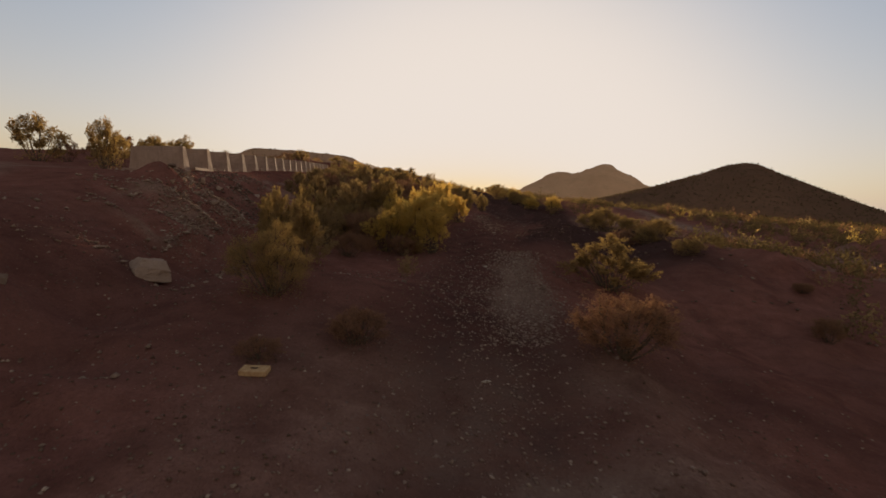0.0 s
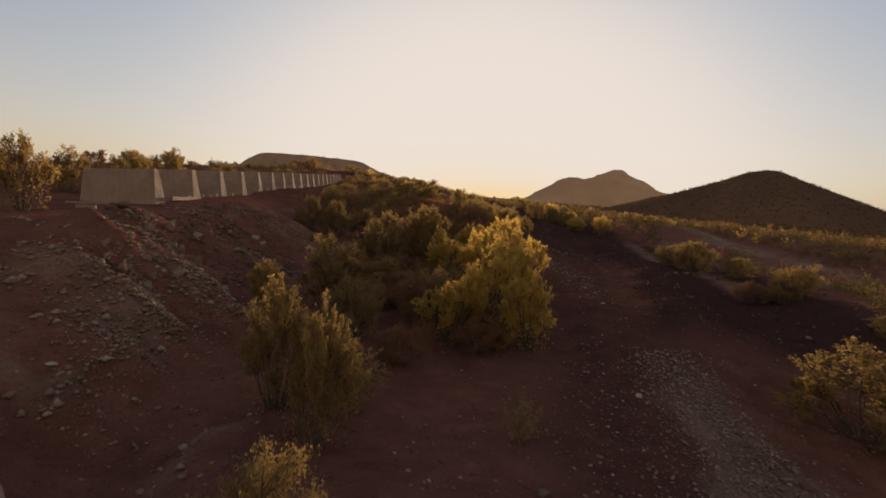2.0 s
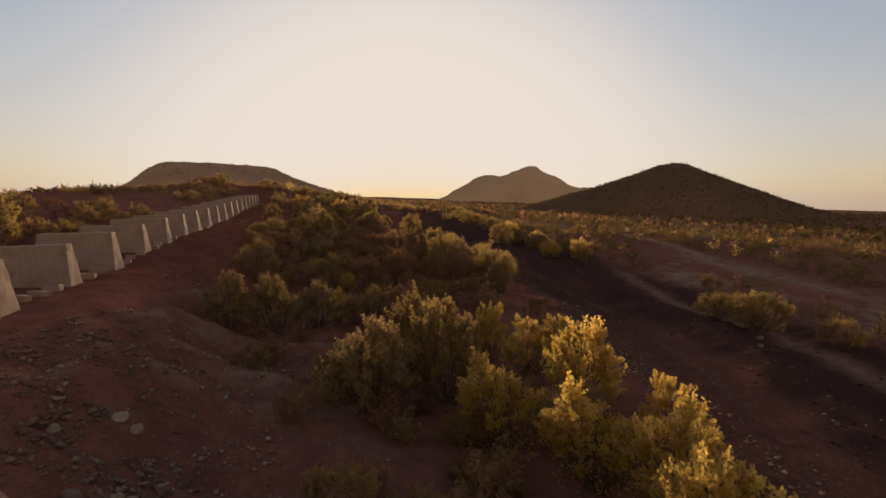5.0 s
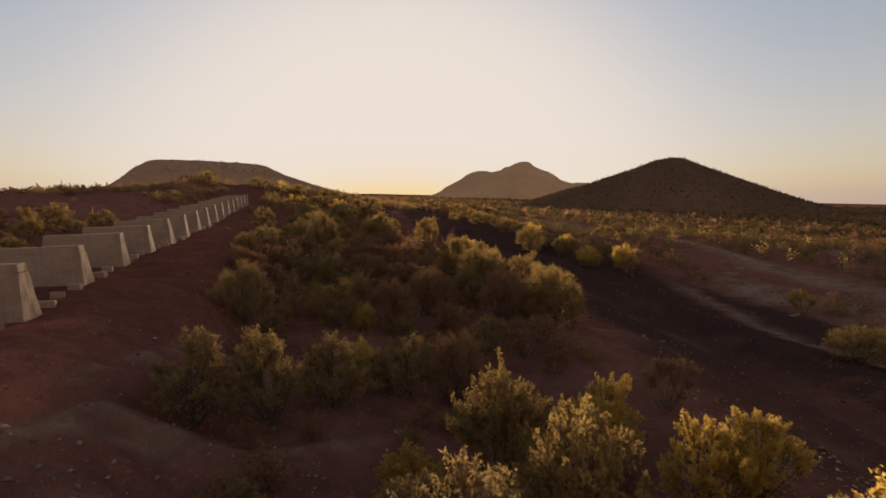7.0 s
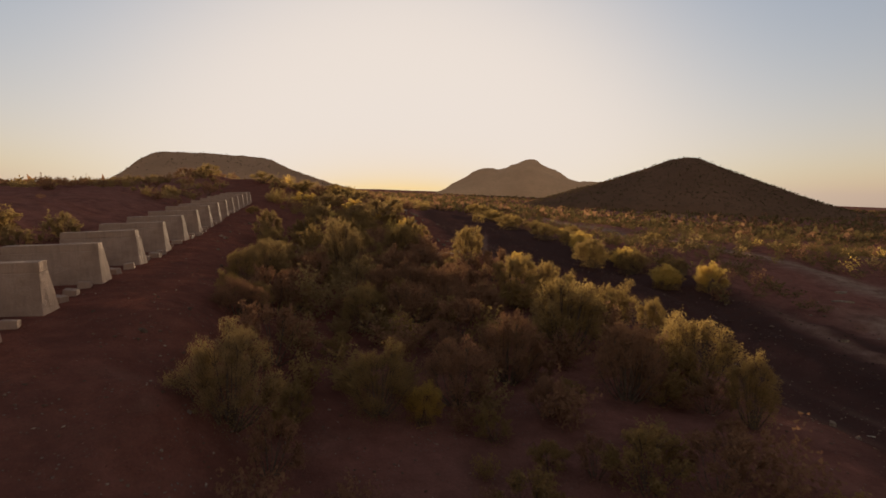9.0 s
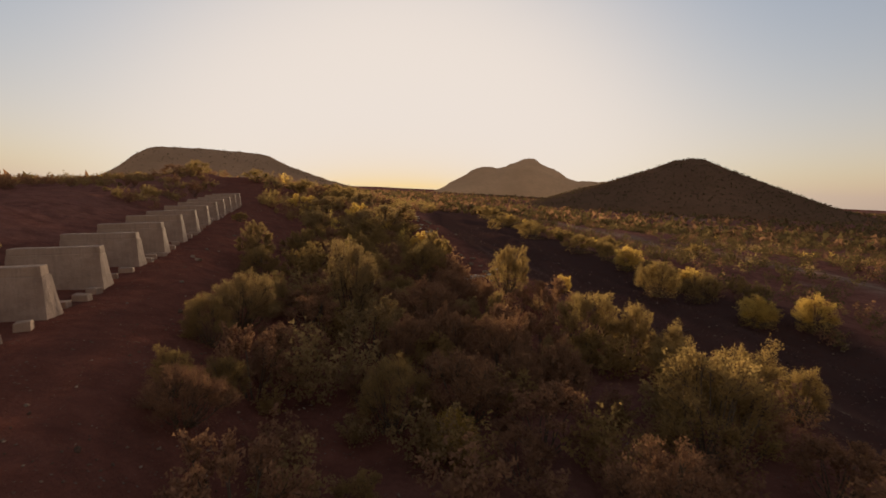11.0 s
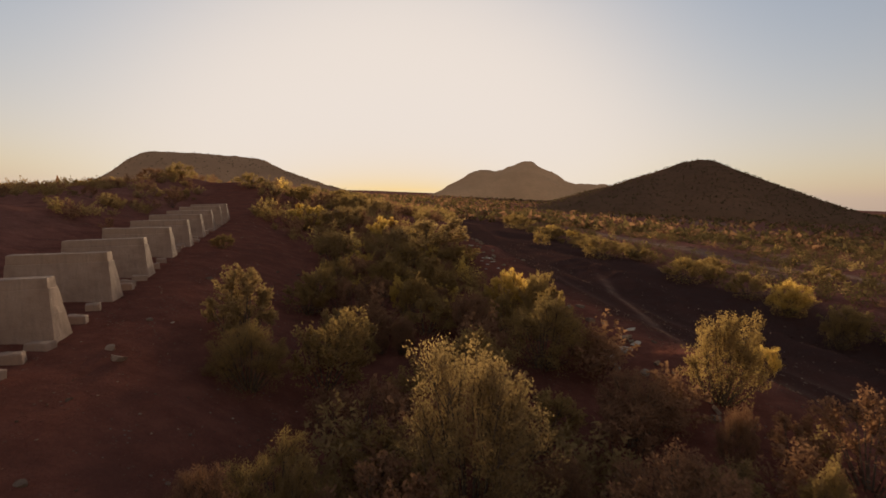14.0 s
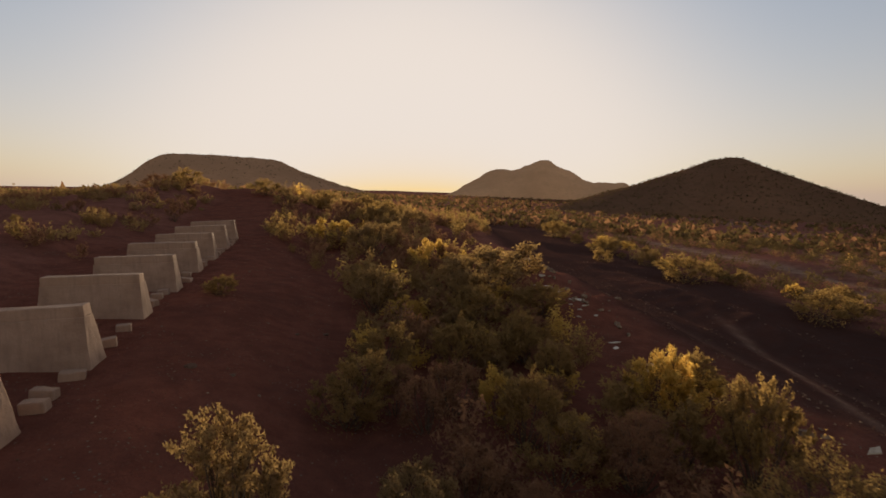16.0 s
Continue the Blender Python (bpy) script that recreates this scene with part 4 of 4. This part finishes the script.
# scrub on the slope behind the piers, thicker towards its crest
for kind, n_ in (("d", 320), ("p", 240), ("g", 120)):
    ys = 34 + 96 * r.uniform(0, 1, n_) ** 0.62
    xs = pier_x(ys) - 4.6 - np.interp(ys, [34, 70, 100], [4.5, 6, 26]) * r.uniform(0, 1, n_)
    ok = wavy(xs, ys, 7, 63) + 0.6 * wavy(xs, ys, 2.6, 64) > np.interp(ys, [34, 50, 56, 70, 80, 95], [0.35, 0.3, 0.7, 0.55, -0.1, -0.7])
    xs, ys = xs[ok], ys[ok]
    ws = r.uniform(0.5, 1.7, len(xs))
    scatter("brush", xs, ys, ws, ws * r.uniform(0.5, 0.8, len(xs)), kind, "dark low brush on the slope behind the piers", 12, 240, 0.075, 14)
for kind, n_, name_ in (("f", 5200, "scrub"), ("y", 40, "scrub"), ("p", 450, "scrub"), ("d", 1100, "scrub")):
    ys = 14 + 150 * r.uniform(0, 1, n_) ** 0.8
    xs = 9 + r.uniform(0, 1, n_) ** 0.9 * (25 + ys * 0.95)
    patch = wavy(xs, ys, 11, 61) + 0.5 * wavy(xs, ys, 4, 62)
    ok = (patch > -0.55) & (xs - track_x(ys) > 6.5 + 2.5 * (ys < 50)) & (np.abs(xs - 23.6) > 1.5) & (np.hypot((xs - 15.6) / 2, (ys - 47.5) / 3) > 1)
    xs, ys = xs[ok], ys[ok]
    ws = r.uniform(0.6, 1.9, len(xs))
    scatter(name_, xs, ys, ws, ws * r.uniform(0.5, 0.85, len(xs)), kind, "scattered low desert scrub on the flats", 5, 150, 0.068, 11)
for kind, n_ in (("f", 6000), ("d", 2600)):
    d_ = 120 + 900 * r.uniform(0, 1, n_) ** 1.6
    a_ = np.radians(r.uniform(-32, 62, n_))
    xs, ys = d_ * np.sin(a_), 20 + d_ * np.cos(a_)
    ws = r.uniform(0.9, 2.4, n_) * (1 + d_ / 500)
    scatter("scrub", xs, ys, ws, ws * 0.6, kind, "far desert scrub thinning towards the hills", 8, 12, 0.4)


def hill_scrub(grid, n_, size, seed, label):
    X, Y, Z = grid
    rr = np.random.RandomState(seed)
    i, j = rr.randint(2, X.shape[0] - 2, n_), rr.randint(4, X.shape[1] - 4, n_)
    fx = rr.uniform(0, 1, n_)
    x, y, z = (A[i, j] * (1 - fx) + A[i, j + 1] * fx for A in (X, Y, Z))
    ws = size * rr.uniform(0.5, 1.3, n_)
    leaves = 7
    P = np.stack([x, y, z], 1)[:, None, :] + rr.normal(0, 0.28, (n_, leaves, 3)) * ws[:, None, None] + np.array([0, 0, 1.0]) * (ws * 0.4)[:, None, None]
    P = P.reshape(-1, 3)
    D = rr.normal(0, 1, P.shape)
    D /= np.linalg.norm(D, axis=1)[:, None]
    S = np.cross(D, rr.normal(0, 1, D.shape))
    S /= np.linalg.norm(S, axis=1)[:, None]
    L = np.repeat(ws, leaves)[:, None] * 0.5
    v = np.stack([P - D * L * 0.5, P + S * L * 0.4, P + D * L * 0.5, P - S * L * 0.4], 1).reshape(-1, 3)
    return tagged(new("hill_scrub", mesh_from("hill_scrub", v, np.arange(len(v)).reshape(-1, 4), LEAF["h"])), label, "scrub", kind="stuff")


hill_scrub(cone_grid, 3600, 0.95, 71, "dark scrub dotting the slopes of the cone hill")
hill_scrub(mesa_grid, 1500, 1.6, 72, "small scrub along the flat-topped hill")

# ---------------------------------------------------------------- stones and litter


def stone_mesh(seed, flat=0.7, sub=2):
    bm = bmesh.new()
    bmesh.ops.create_icosphere(bm, subdivisions=sub, radius=0.5)
    rr = random.Random(seed + 700)
    breaks = [(Vector((rr.gauss(0, 1), rr.gauss(0, 1), rr.gauss(0.2, 0.8))).normalized(), rr.uniform(0.16, 0.34)) for _ in range(9)]
    for v in bm.verts:
        v.co += noise.noise_vector(v.co * 1.6 + Vector((seed * 3.7, seed, 0))) * 0.22
        v.co += noise.noise_vector(v.co * 4.5 + Vector((seed, 0, seed * 2.2))) * 0.07
        # broken faces
        for d, off_ in breaks:
            e = v.co.dot(d) - off_
            if e > 0:
                v.co -= d * e * 0.96
        v.co.z *= flat
    me = bpy.data.meshes.new("rock")
    bm.to_mesh(me)
    bm.free()
    me.materials.append(ROCK)
    return me


stones = [stone_mesh(s, 0.55 + 0.08 * (s % 4)) for s in range(7)]


def rock(x, y, size, rnd, label="broken brown rock lying on the slope", squash=1.0):
    ob = new("rock", rnd.choice(stones))
    ob.matrix_world = pose(x, y, ground_z(x, y) + size * 0.12, rnd.uniform(-15, 15), rnd.uniform(-15, 15), rnd.uniform(0, 360)) @ Matrix.Diagonal((size * rnd.uniform(0.9, 1.4), size, size * squash, 1))
    return tagged(ob, label, "rock", "rocks on the ground")


pale_stone = stone_mesh(9, 0.8)
pale_stone.materials[0] = PALE_ROCK
rnd = random.Random(31)
big = rock(-6.0, 11.3, 0.78, rnd, "large pale flat-sided boulder on the slope", 0.8)
bm = bmesh.new()
block(bm, [(-0.3, -0.55, 0.5, -0.38, 0.4), (0.12, -0.52, 0.46, -0.33, 0.36), (0.42, -0.30, 0.36, -0.20, 0.24)])
wear(bm, 0.045, 4, 3, 0.05)
big.data = bpy.data.meshes.new("rock")
bm.to_mesh(big.data)
bm.free()
big.data.materials.append(PALE_ROCK)
for x, y, s_ in ((-12.75, 54.95, 0.26), (-13.1, 55.46, 0.24)):
    rock(x, y, s_, rnd, "rounded pale rock on the red soil", 1.2).data = pale_stone
# pale crusted stone breaking out of the bank, and the rubble below it
for x, y, n_, r_, big_ in ((-9.05, 19.6, 16, 0.45, 0.42), (-8.3, 19.2, 14, 0.4, 0.36), (-7.7, 16.6, 14, 0.4, 0.34), (-7.3, 16.2, 10, 0.35, 0.3), (-6.6, 17.7, 18, 0.5, 0.26), (-8.4, 21.6, 10, 0.45, 0.36), (-8.45, 24.2, 9, 0.5, 0.24), (-7.2, 22.0, 12, 0.6, 0.24)):
    for _ in range(n_):
        ob = rock(x + rnd.gauss(0, r_), y + rnd.gauss(0, r_ * 0.8), 0.07 + big_ * rnd.random() ** 2, rnd, "crusted pale rock breaking out of the bank")
        if rnd.random() < 0.6:
            ob.data = pale_stone
rock(-6.6, 8.2, 0.4, rnd, "large pale flat-sided boulder on the slope")
for _ in range(45):
    y = rnd.uniform(9, 30)
    x = float(pier_x(y)) + rnd.triangular(1.2, 7.0, 3.2)
    rock(x, y, 0.07 + 0.27 * rnd.random() ** 2.6, rnd)
for _ in range(45):
    y = rnd.uniform(30, 75)
    x = float(pier_x(y)) + rnd.triangular(0.5, 6.0, 1.2)
    rock(x, y, 0.06 + 0.16 * rnd.random() ** 2.5, rnd, "small stone lying on the red soil")
for _ in range(70):
    y = rnd.uniform(8, 60)
    x = float(track_x(y)) + rnd.choice((-1, 1)) * rnd.uniform(1.0, 3.5)
    rock(x, y, 0.07 + 0.2 * rnd.random() ** 2.5, rnd, "small stone beside the dirt track")


def gravel(name, xs, ys, sizes, label, seed, material):
    r_ = np.random.RandomState(seed)
    n_ = len(xs)
    unit = np.array([(1, 0, 0), (-1, 0, 0), (0, 1, 0), (0, -1, 0), (0, 0, 1), (0, 0, -1)], float)
    tri = np.array([(0, 2, 4), (2, 1, 4), (1, 3, 4), (3, 0, 4), (2, 0, 5), (1, 2, 5), (3, 1, 5), (0, 3, 5)])
    v = unit[None] * r_.uniform(0.55, 1.1, (n_, 6, 1)) + r_.normal(0, 0.16, (n_, 6, 3))
    v[..., 2] *= 0.6
    a = r_.uniform(0, 2 * math.pi, n_)
    c, s = np.cos(a)[:, None], np.sin(a)[:, None]
    v = np.stack([v[..., 0] * c - v[..., 1] * s, v[..., 0] * s + v[..., 1] * c, v[..., 2]], -1) * (sizes * 0.5)[:, None, None]
    v += np.stack([xs, ys, height(xs, ys) + sizes * 0.12], 1)[:, None, :]
    f = tri[None] + (np.arange(n_) * 6)[:, None, None]
    return tagged(new(name, mesh_from(name, v.reshape(-1, 3), f.reshape(-1, 3), material)), label, "gravel", kind="stuff")


r = np.random.RandomState(19)
n = 13000
ys = 2.5 + 22 * r.uniform(0, 1, n) ** 1.6
xs = r.uniform(-8, 7, n)
lumps = wavy(xs, ys, 1.6, 91) + 0.5 * wavy(xs, ys, 0.6, 92) > -0.25
xs, ys = xs[lumps], ys[lumps]
gravel("gravel", xs, ys, 0.018 + 0.065 * r.uniform(0, 1, len(xs)) ** 4, "small stones scattered over the bare soil", 7, GRAVEL)
n = 8000
ys = 2 + 62 * r.uniform(0, 1, n) ** 1.3
xs = track_x(ys) + r.normal(0, 2.2, n)
gravel("gravel", xs, ys, 0.02 + 0.07 * r.uniform(0, 1, n) ** 4, "small grey and white stones scattered over the track", 1, GRAVEL)
n = 7000
ys = r.uniform(9.5, 18, n)
xs = 2.1 + 0.10 * (ys - 13.5) + r.normal(0, 0.38, n)
gravel("gravel", xs, ys, 0.02 + 0.075 * r.uniform(0, 1, n) ** 3, "pale grey gravel tipped on the track", 5, FLAKES)
n = 3400
ys = 3.5 + 14 * r.uniform(0, 1, n) ** 0.9
xs = track_x(ys) + 0.2 + r.normal(0, 0.95, n)
gravel("gravel", xs, ys, 0.02 + 0.075 * r.uniform(0, 1, n) ** 3, "pale flat flakes of stone lying on the track", 11, FLAKES)
n = 500
ys = r.normal(27.5, 3.0, n)
xs = 2.2 + r.normal(0, 0.35, n)
gravel("gravel", xs, ys, 0.03 + 0.10 * r.uniform(0, 1, n) ** 3, "pale stones heaped along the edge of the track", 6, CHIPS)
n = 5000
ys = 3 + 45 * r.uniform(0, 1, n) ** 1.2
xs = pier_x(ys) + 1.0 + 8.5 * r.beta(1.6, 2.4, n)
gravel("gravel", xs, ys, 0.02 + 0.085 * r.uniform(0, 1, n) ** 4, "broken stones scattered over the bank", 2, GRAVEL)
n = 9000
ys = r.normal(18.5, 4.8, n)
xs = pier_x(ys) + 3.4 + r.normal(0, 1.3, n)
crest = 0.7 * ridge(xs, ys, 1.5, 81) + 0.3 * ridge(xs, ys, 0.7, 82) > 0.55 + 0.15 * r.uniform(-1, 1, n)
xs, ys = xs[crest], ys[crest]
n = len(xs)
gravel("rubble_stones", xs, ys, 0.03 + 0.16 * r.uniform(0, 1, n) ** 3.4, "grey-brown broken stones spilled down the bank", 4, CHIPS)
# small pale rubble spilled downhill from the stone that breaks out of the bank
for i, (xa, ya, xb, yb, wide, n) in enumerate(((-9.1, 19.7, -7.9, 18.8, 0.20, 900), (-7.9, 16.9, -6.3, 15.6, 0.22, 1300), (-7.0, 18.6, -6.3, 17.2, 0.42, 1100), (-7.2, 15.2, -6.2, 13.6, 0.35, 700))):
    k = r.uniform(0, 1, n)
    xs = xa + (xb - xa) * k + r.normal(0, wide, n)
    ys = ya + (yb - ya) * k + r.normal(0, wide * 1.3, n)
    gravel("rubble_stones", xs, ys, 0.025 + 0.11 * r.uniform(0, 1, n) ** 3.2, "pale crumbled stones spilled down the bank", 20 + i, CHIPS)
# clods and broken earth along the worn edge of the bank
n = 5200
k = r.uniform(0, 1, n)
xs = -9.4 + 3.0 * k + r.normal(0, 0.7, n)
ys = 25.5 - 5.0 * k + r.normal(0, 1.5, n)
clods = ridge(xs, ys, 1.1, 83) + 0.5 * wavy(xs, ys, 0.5, 84) > 0.35
xs, ys = xs[clods], ys[clods]
gravel("rubble_stones", xs, ys, 0.03 + 0.15 * r.uniform(0, 1, len(xs)) ** 3.5, "brown clods and broken earth on the worn bank", 30, ROCK)
n = 1500
ys = r.uniform(21, 31, n)
xs = pier_x(ys) + 4.6 + r.normal(0, 1.0, n)
gravel("gravel", xs, ys, 0.02 + 0.08 * r.uniform(0, 1, n) ** 3.5, "pale chips of stone strewn below the bank", 31, CHIPS)
n = 3500
ys = r.uniform(30, 85, n)
xs = pier_x(ys) + r.uniform(0.2, 12, n)
gravel("gravel", xs, ys, 0.02 + 0.06 * r.uniform(0, 1, n) ** 4, "small stones scattered over the red soil", 3, GRAVEL)


n = 2600
ys = 20 + 45 * r.uniform(0, 1, n) ** 1.3
xs = track_x(ys) + 1.2 + 8.0 * r.beta(1.3, 1.8, n)
gravel("rubble_stones", xs, ys, 0.03 + 0.13 * r.uniform(0, 1, n) ** 4, "dark clods and broken stones strewn beside the track", 9, DARK_ROCK)
n = 3200
ys = r.uniform(40, 86, n)
xs = track_x(ys) - 3.5 + 8.5 * r.beta(1.2, 1.5, n)
gravel("gravel", xs, ys, 0.02 + 0.11 * r.uniform(0, 1, n) ** 4, "broken brown stones lying on the dark track", 12, ROCK)
n = 1800
ys = 14 + 50 * r.uniform(0, 1, n) ** 1.2
xs = track_x(ys) + 5 + 16 * r.beta(1.2, 1.8, n)
gravel("gravel", xs, ys, 0.03 + 0.22 * r.uniform(0, 1, n) ** 5, "brown stones scattered over the bare flats", 10, ROCK)


def slab(x, y, a, b, thick, turn_, material, name_, label, category, tip=(0, 0), group=""):
    """A flat broken piece with an uneven outline."""
    rr = random.Random(round(x * 91 + y * 37))
    bm = bmesh.new()
    n_ = rr.randint(4, 7)
    low, top = [], []
    for i in range(n_):
        w = 2 * math.pi * i / n_ + rr.uniform(-0.25, 0.25)
        k_ = rr.uniform(0.6, 1.2)
        low.append(bm.verts.new((math.cos(w) * a * k_, math.sin(w) * b * k_, -thick * 0.5)))
        top.append(bm.verts.new((math.cos(w) * a * k_ * 0.95, math.sin(w) * b * k_ * 0.95, thick * 0.5 + rr.uniform(-0.2, 0.2) * thick)))
    bm.faces.new(low[::-1])
    bm.faces.new(top)
    for i in range(n_):
        bm.faces.new((low[i], low[(i + 1) % n_], top[(i + 1) % n_], top[i]))
    me = bpy.data.meshes.new(name_)
    bm.to_mesh(me)
    bm.free()
    me.materials.append(material)
    ob = new(name_, me)
    ob.matrix_world = pose(x, y, ground_z(x, y) + thick * 0.35, tip[0], tip[1], turn_)
    return tagged(ob, label, category, group)


# pale rubble tipped along the edge of the track
rnd = random.Random(8)
slab(-1.8, 58.3, 0.22, 0.15, 0.08, 20, PLASTER, "rubble_slab", "pale broken plaster slab tipped beside the track", "rubble", (4, -5), "tipped rubble")
slab(-1.3, 59.2, 0.18, 0.13, 0.08, 70, PLASTER, "rubble_slab", "pale broken plaster slab tipped beside the track", "rubble", (-6, 3), "tipped rubble")
slab(-1.2, 62.6, 0.2, 0.14, 0.08, 120, PLASTER, "rubble_slab", "pale broken plaster slab tipped beside the track", "rubble", (5, 4), "tipped rubble")
for _ in range(75):
    y = rnd.uniform(54, 84)
    x = float(np.interp(y, [54, 58.5, 63, 72, 84], [-1.6, -1.6, -1.3, -2.6, -2.2])) + rnd.gauss(0, 0.55)
    s_ = rnd.uniform(0.04, 0.17)
    slab(x, y, s_, s_ * rnd.uniform(0.5, 0.9), rnd.uniform(0.05, 0.12), rnd.uniform(0, 360), PLASTER, "rubble_slab", "small pale chunk of tipped plaster rubble", "rubble", (rnd.uniform(-28, 28), rnd.uniform(-28, 28)), "tipped rubble")
for x, y, a, b in ((17.4, 52.2, 1.0, 0.45), (20.5, 55.5, 0.8, 0.35), (29.0, 56.2, 0.9, 0.4), (13.9, 43.0, 0.9, 0.25), (16.8, 44.2, 1.0, 0.2), (9.4, 32.9, 0.35, 0.2), (8.3, 31.5, 0.22, 0.15), (4.6, 39.3, 0.22, 0.16), (12.0, 46.5, 0.3, 0.2)):
    slab(x, y, a * 0.55, b * 0.55, 0.12, rnd.uniform(-20, 20), PLASTER, "rubble_slab", "pale flat slab of broken concrete on bare earth", "rubble", (rnd.uniform(-4, 4), rnd.uniform(-4, 4)), "slabs on the flats")
for x, y, a in ((-4.64, 31.6, 0.13), (-4.9, 30.9, 0.06), (0.82, 8.05, 0.08), (4.9, 38.6, 0.12), (-2.6, 24.9, 0.1), (2.1, 20.9, 0.08), (1.4, 16.0, 0.1), (-6.9, 13.6, 0.1), (-8.4, 18.2, 0.1), (-12.7, 57.5, 0.07), (-8.9, 40.5, 0.08)):
    slab(x, y, a, a * 0.6, 0.02, rnd.uniform(0, 360), LITTER, "litter", "crumpled white scrap of litter on the soil", "litter", (rnd.uniform(-14, 14), rnd.uniform(-14, 14)), "scraps of litter")

for x, y, a, b, turn_ in ((-1.75, 58.5, 0.42, 0.24, 12), (-1.1, 58.9, 0.30, 0.12, 35), (-2.3, 58.1, 0.22, 0.16, 80), (-0.5, 60.4, 0.24, 0.1, 25), (-2.9, 75.4, 0.4, 0.2, 100), (-2.7, 73.8, 0.32, 0.2, 60)):
    slab(x, y, a, b, 0.035, turn_, LITTER, "plastic_sheet", "pale crumpled sheet of plastic on dark earth", "litter", (5, -3), "pale sheets")
for cx, cy, n_, sx, sy in ((-2.9, 72.5, 36, 0.3, 4.5), (-2.0, 58.4, 5, 0.3, 0.35)):
    for _ in range(n_):
        slab(cx + rnd.gauss(0, sx), cy + rnd.gauss(0, sy), rnd.uniform(0.08, 0.24), rnd.uniform(0.06, 0.14), 0.025, rnd.uniform(0, 360), SHINY, "plastic_sheet", "torn shiny plastic sheet lying beside the track", "litter", (rnd.uniform(-3, 3), rnd.uniform(-3, 3)), "shiny litter")

# a broken board with a slot, lying near the start of the track
bx, by = -2.42, 7.22
board = new("board")
board.matrix_world = pose(bx, by, ground_z(bx, by) + 0.05, 8, -3, -6)
bm = bmesh.new()
block(bm, [(-0.04, -0.19, 0.19, -0.10, 0.10), (0.04, -0.19, 0.19, -0.10, 0.10)])
bmesh.ops.bevel(bm, geom=bm.edges[:], offset=0.008, segments=1, affect="EDGES")
part("plank", bm, BOARD, board)
# no hole is cut: a thin dark piece on top gives the slot's shade
bm = bmesh.new()
block(bm, [(0.038, -0.05, 0.05, -0.016, 0.016), (0.044, -0.05, 0.05, -0.016, 0.016)])
part("slot", bm, SLOT_SHADE, board, "thin dark piece standing in for the slot's shade")
tagged(board, "short orange-brown board with a dark slot lying on soil", "board")

# pale beams lying by the first piers
for x, y, half, thin, turn_, label in ((-11.35, 26.1, 1.05, 1.0, 97, "pale concrete beam lying on soil between two piers"), (-12.7, 23.1, 0.55, 0.6, 43, "thin concrete beam lying on soil before the first pier"), (-11.53, 21.27, 0.24, 0.8, 19, "short stub of concrete beam lying on the soil")):
    beam = new("beam", bpy.data.meshes.new("beam"))
    bm = bmesh.new()
    block(bm, [(-0.06 * thin, -half, half, -0.07 * thin, 0.07 * thin), (0.07 * thin, -half, half, -0.065 * thin, 0.065 * thin)])
    wear(bm, 0.012, 4, 5, 0.015)
    bm.to_mesh(beam.data)
    bm.free()
    beam.data.materials.append(CONCRETE)
    beam.matrix_world = pose(x, y, ground_z(x, y) + 0.06 * thin, 0, 1, turn_)
    tagged(beam, label, "beam", "beams by the piers")
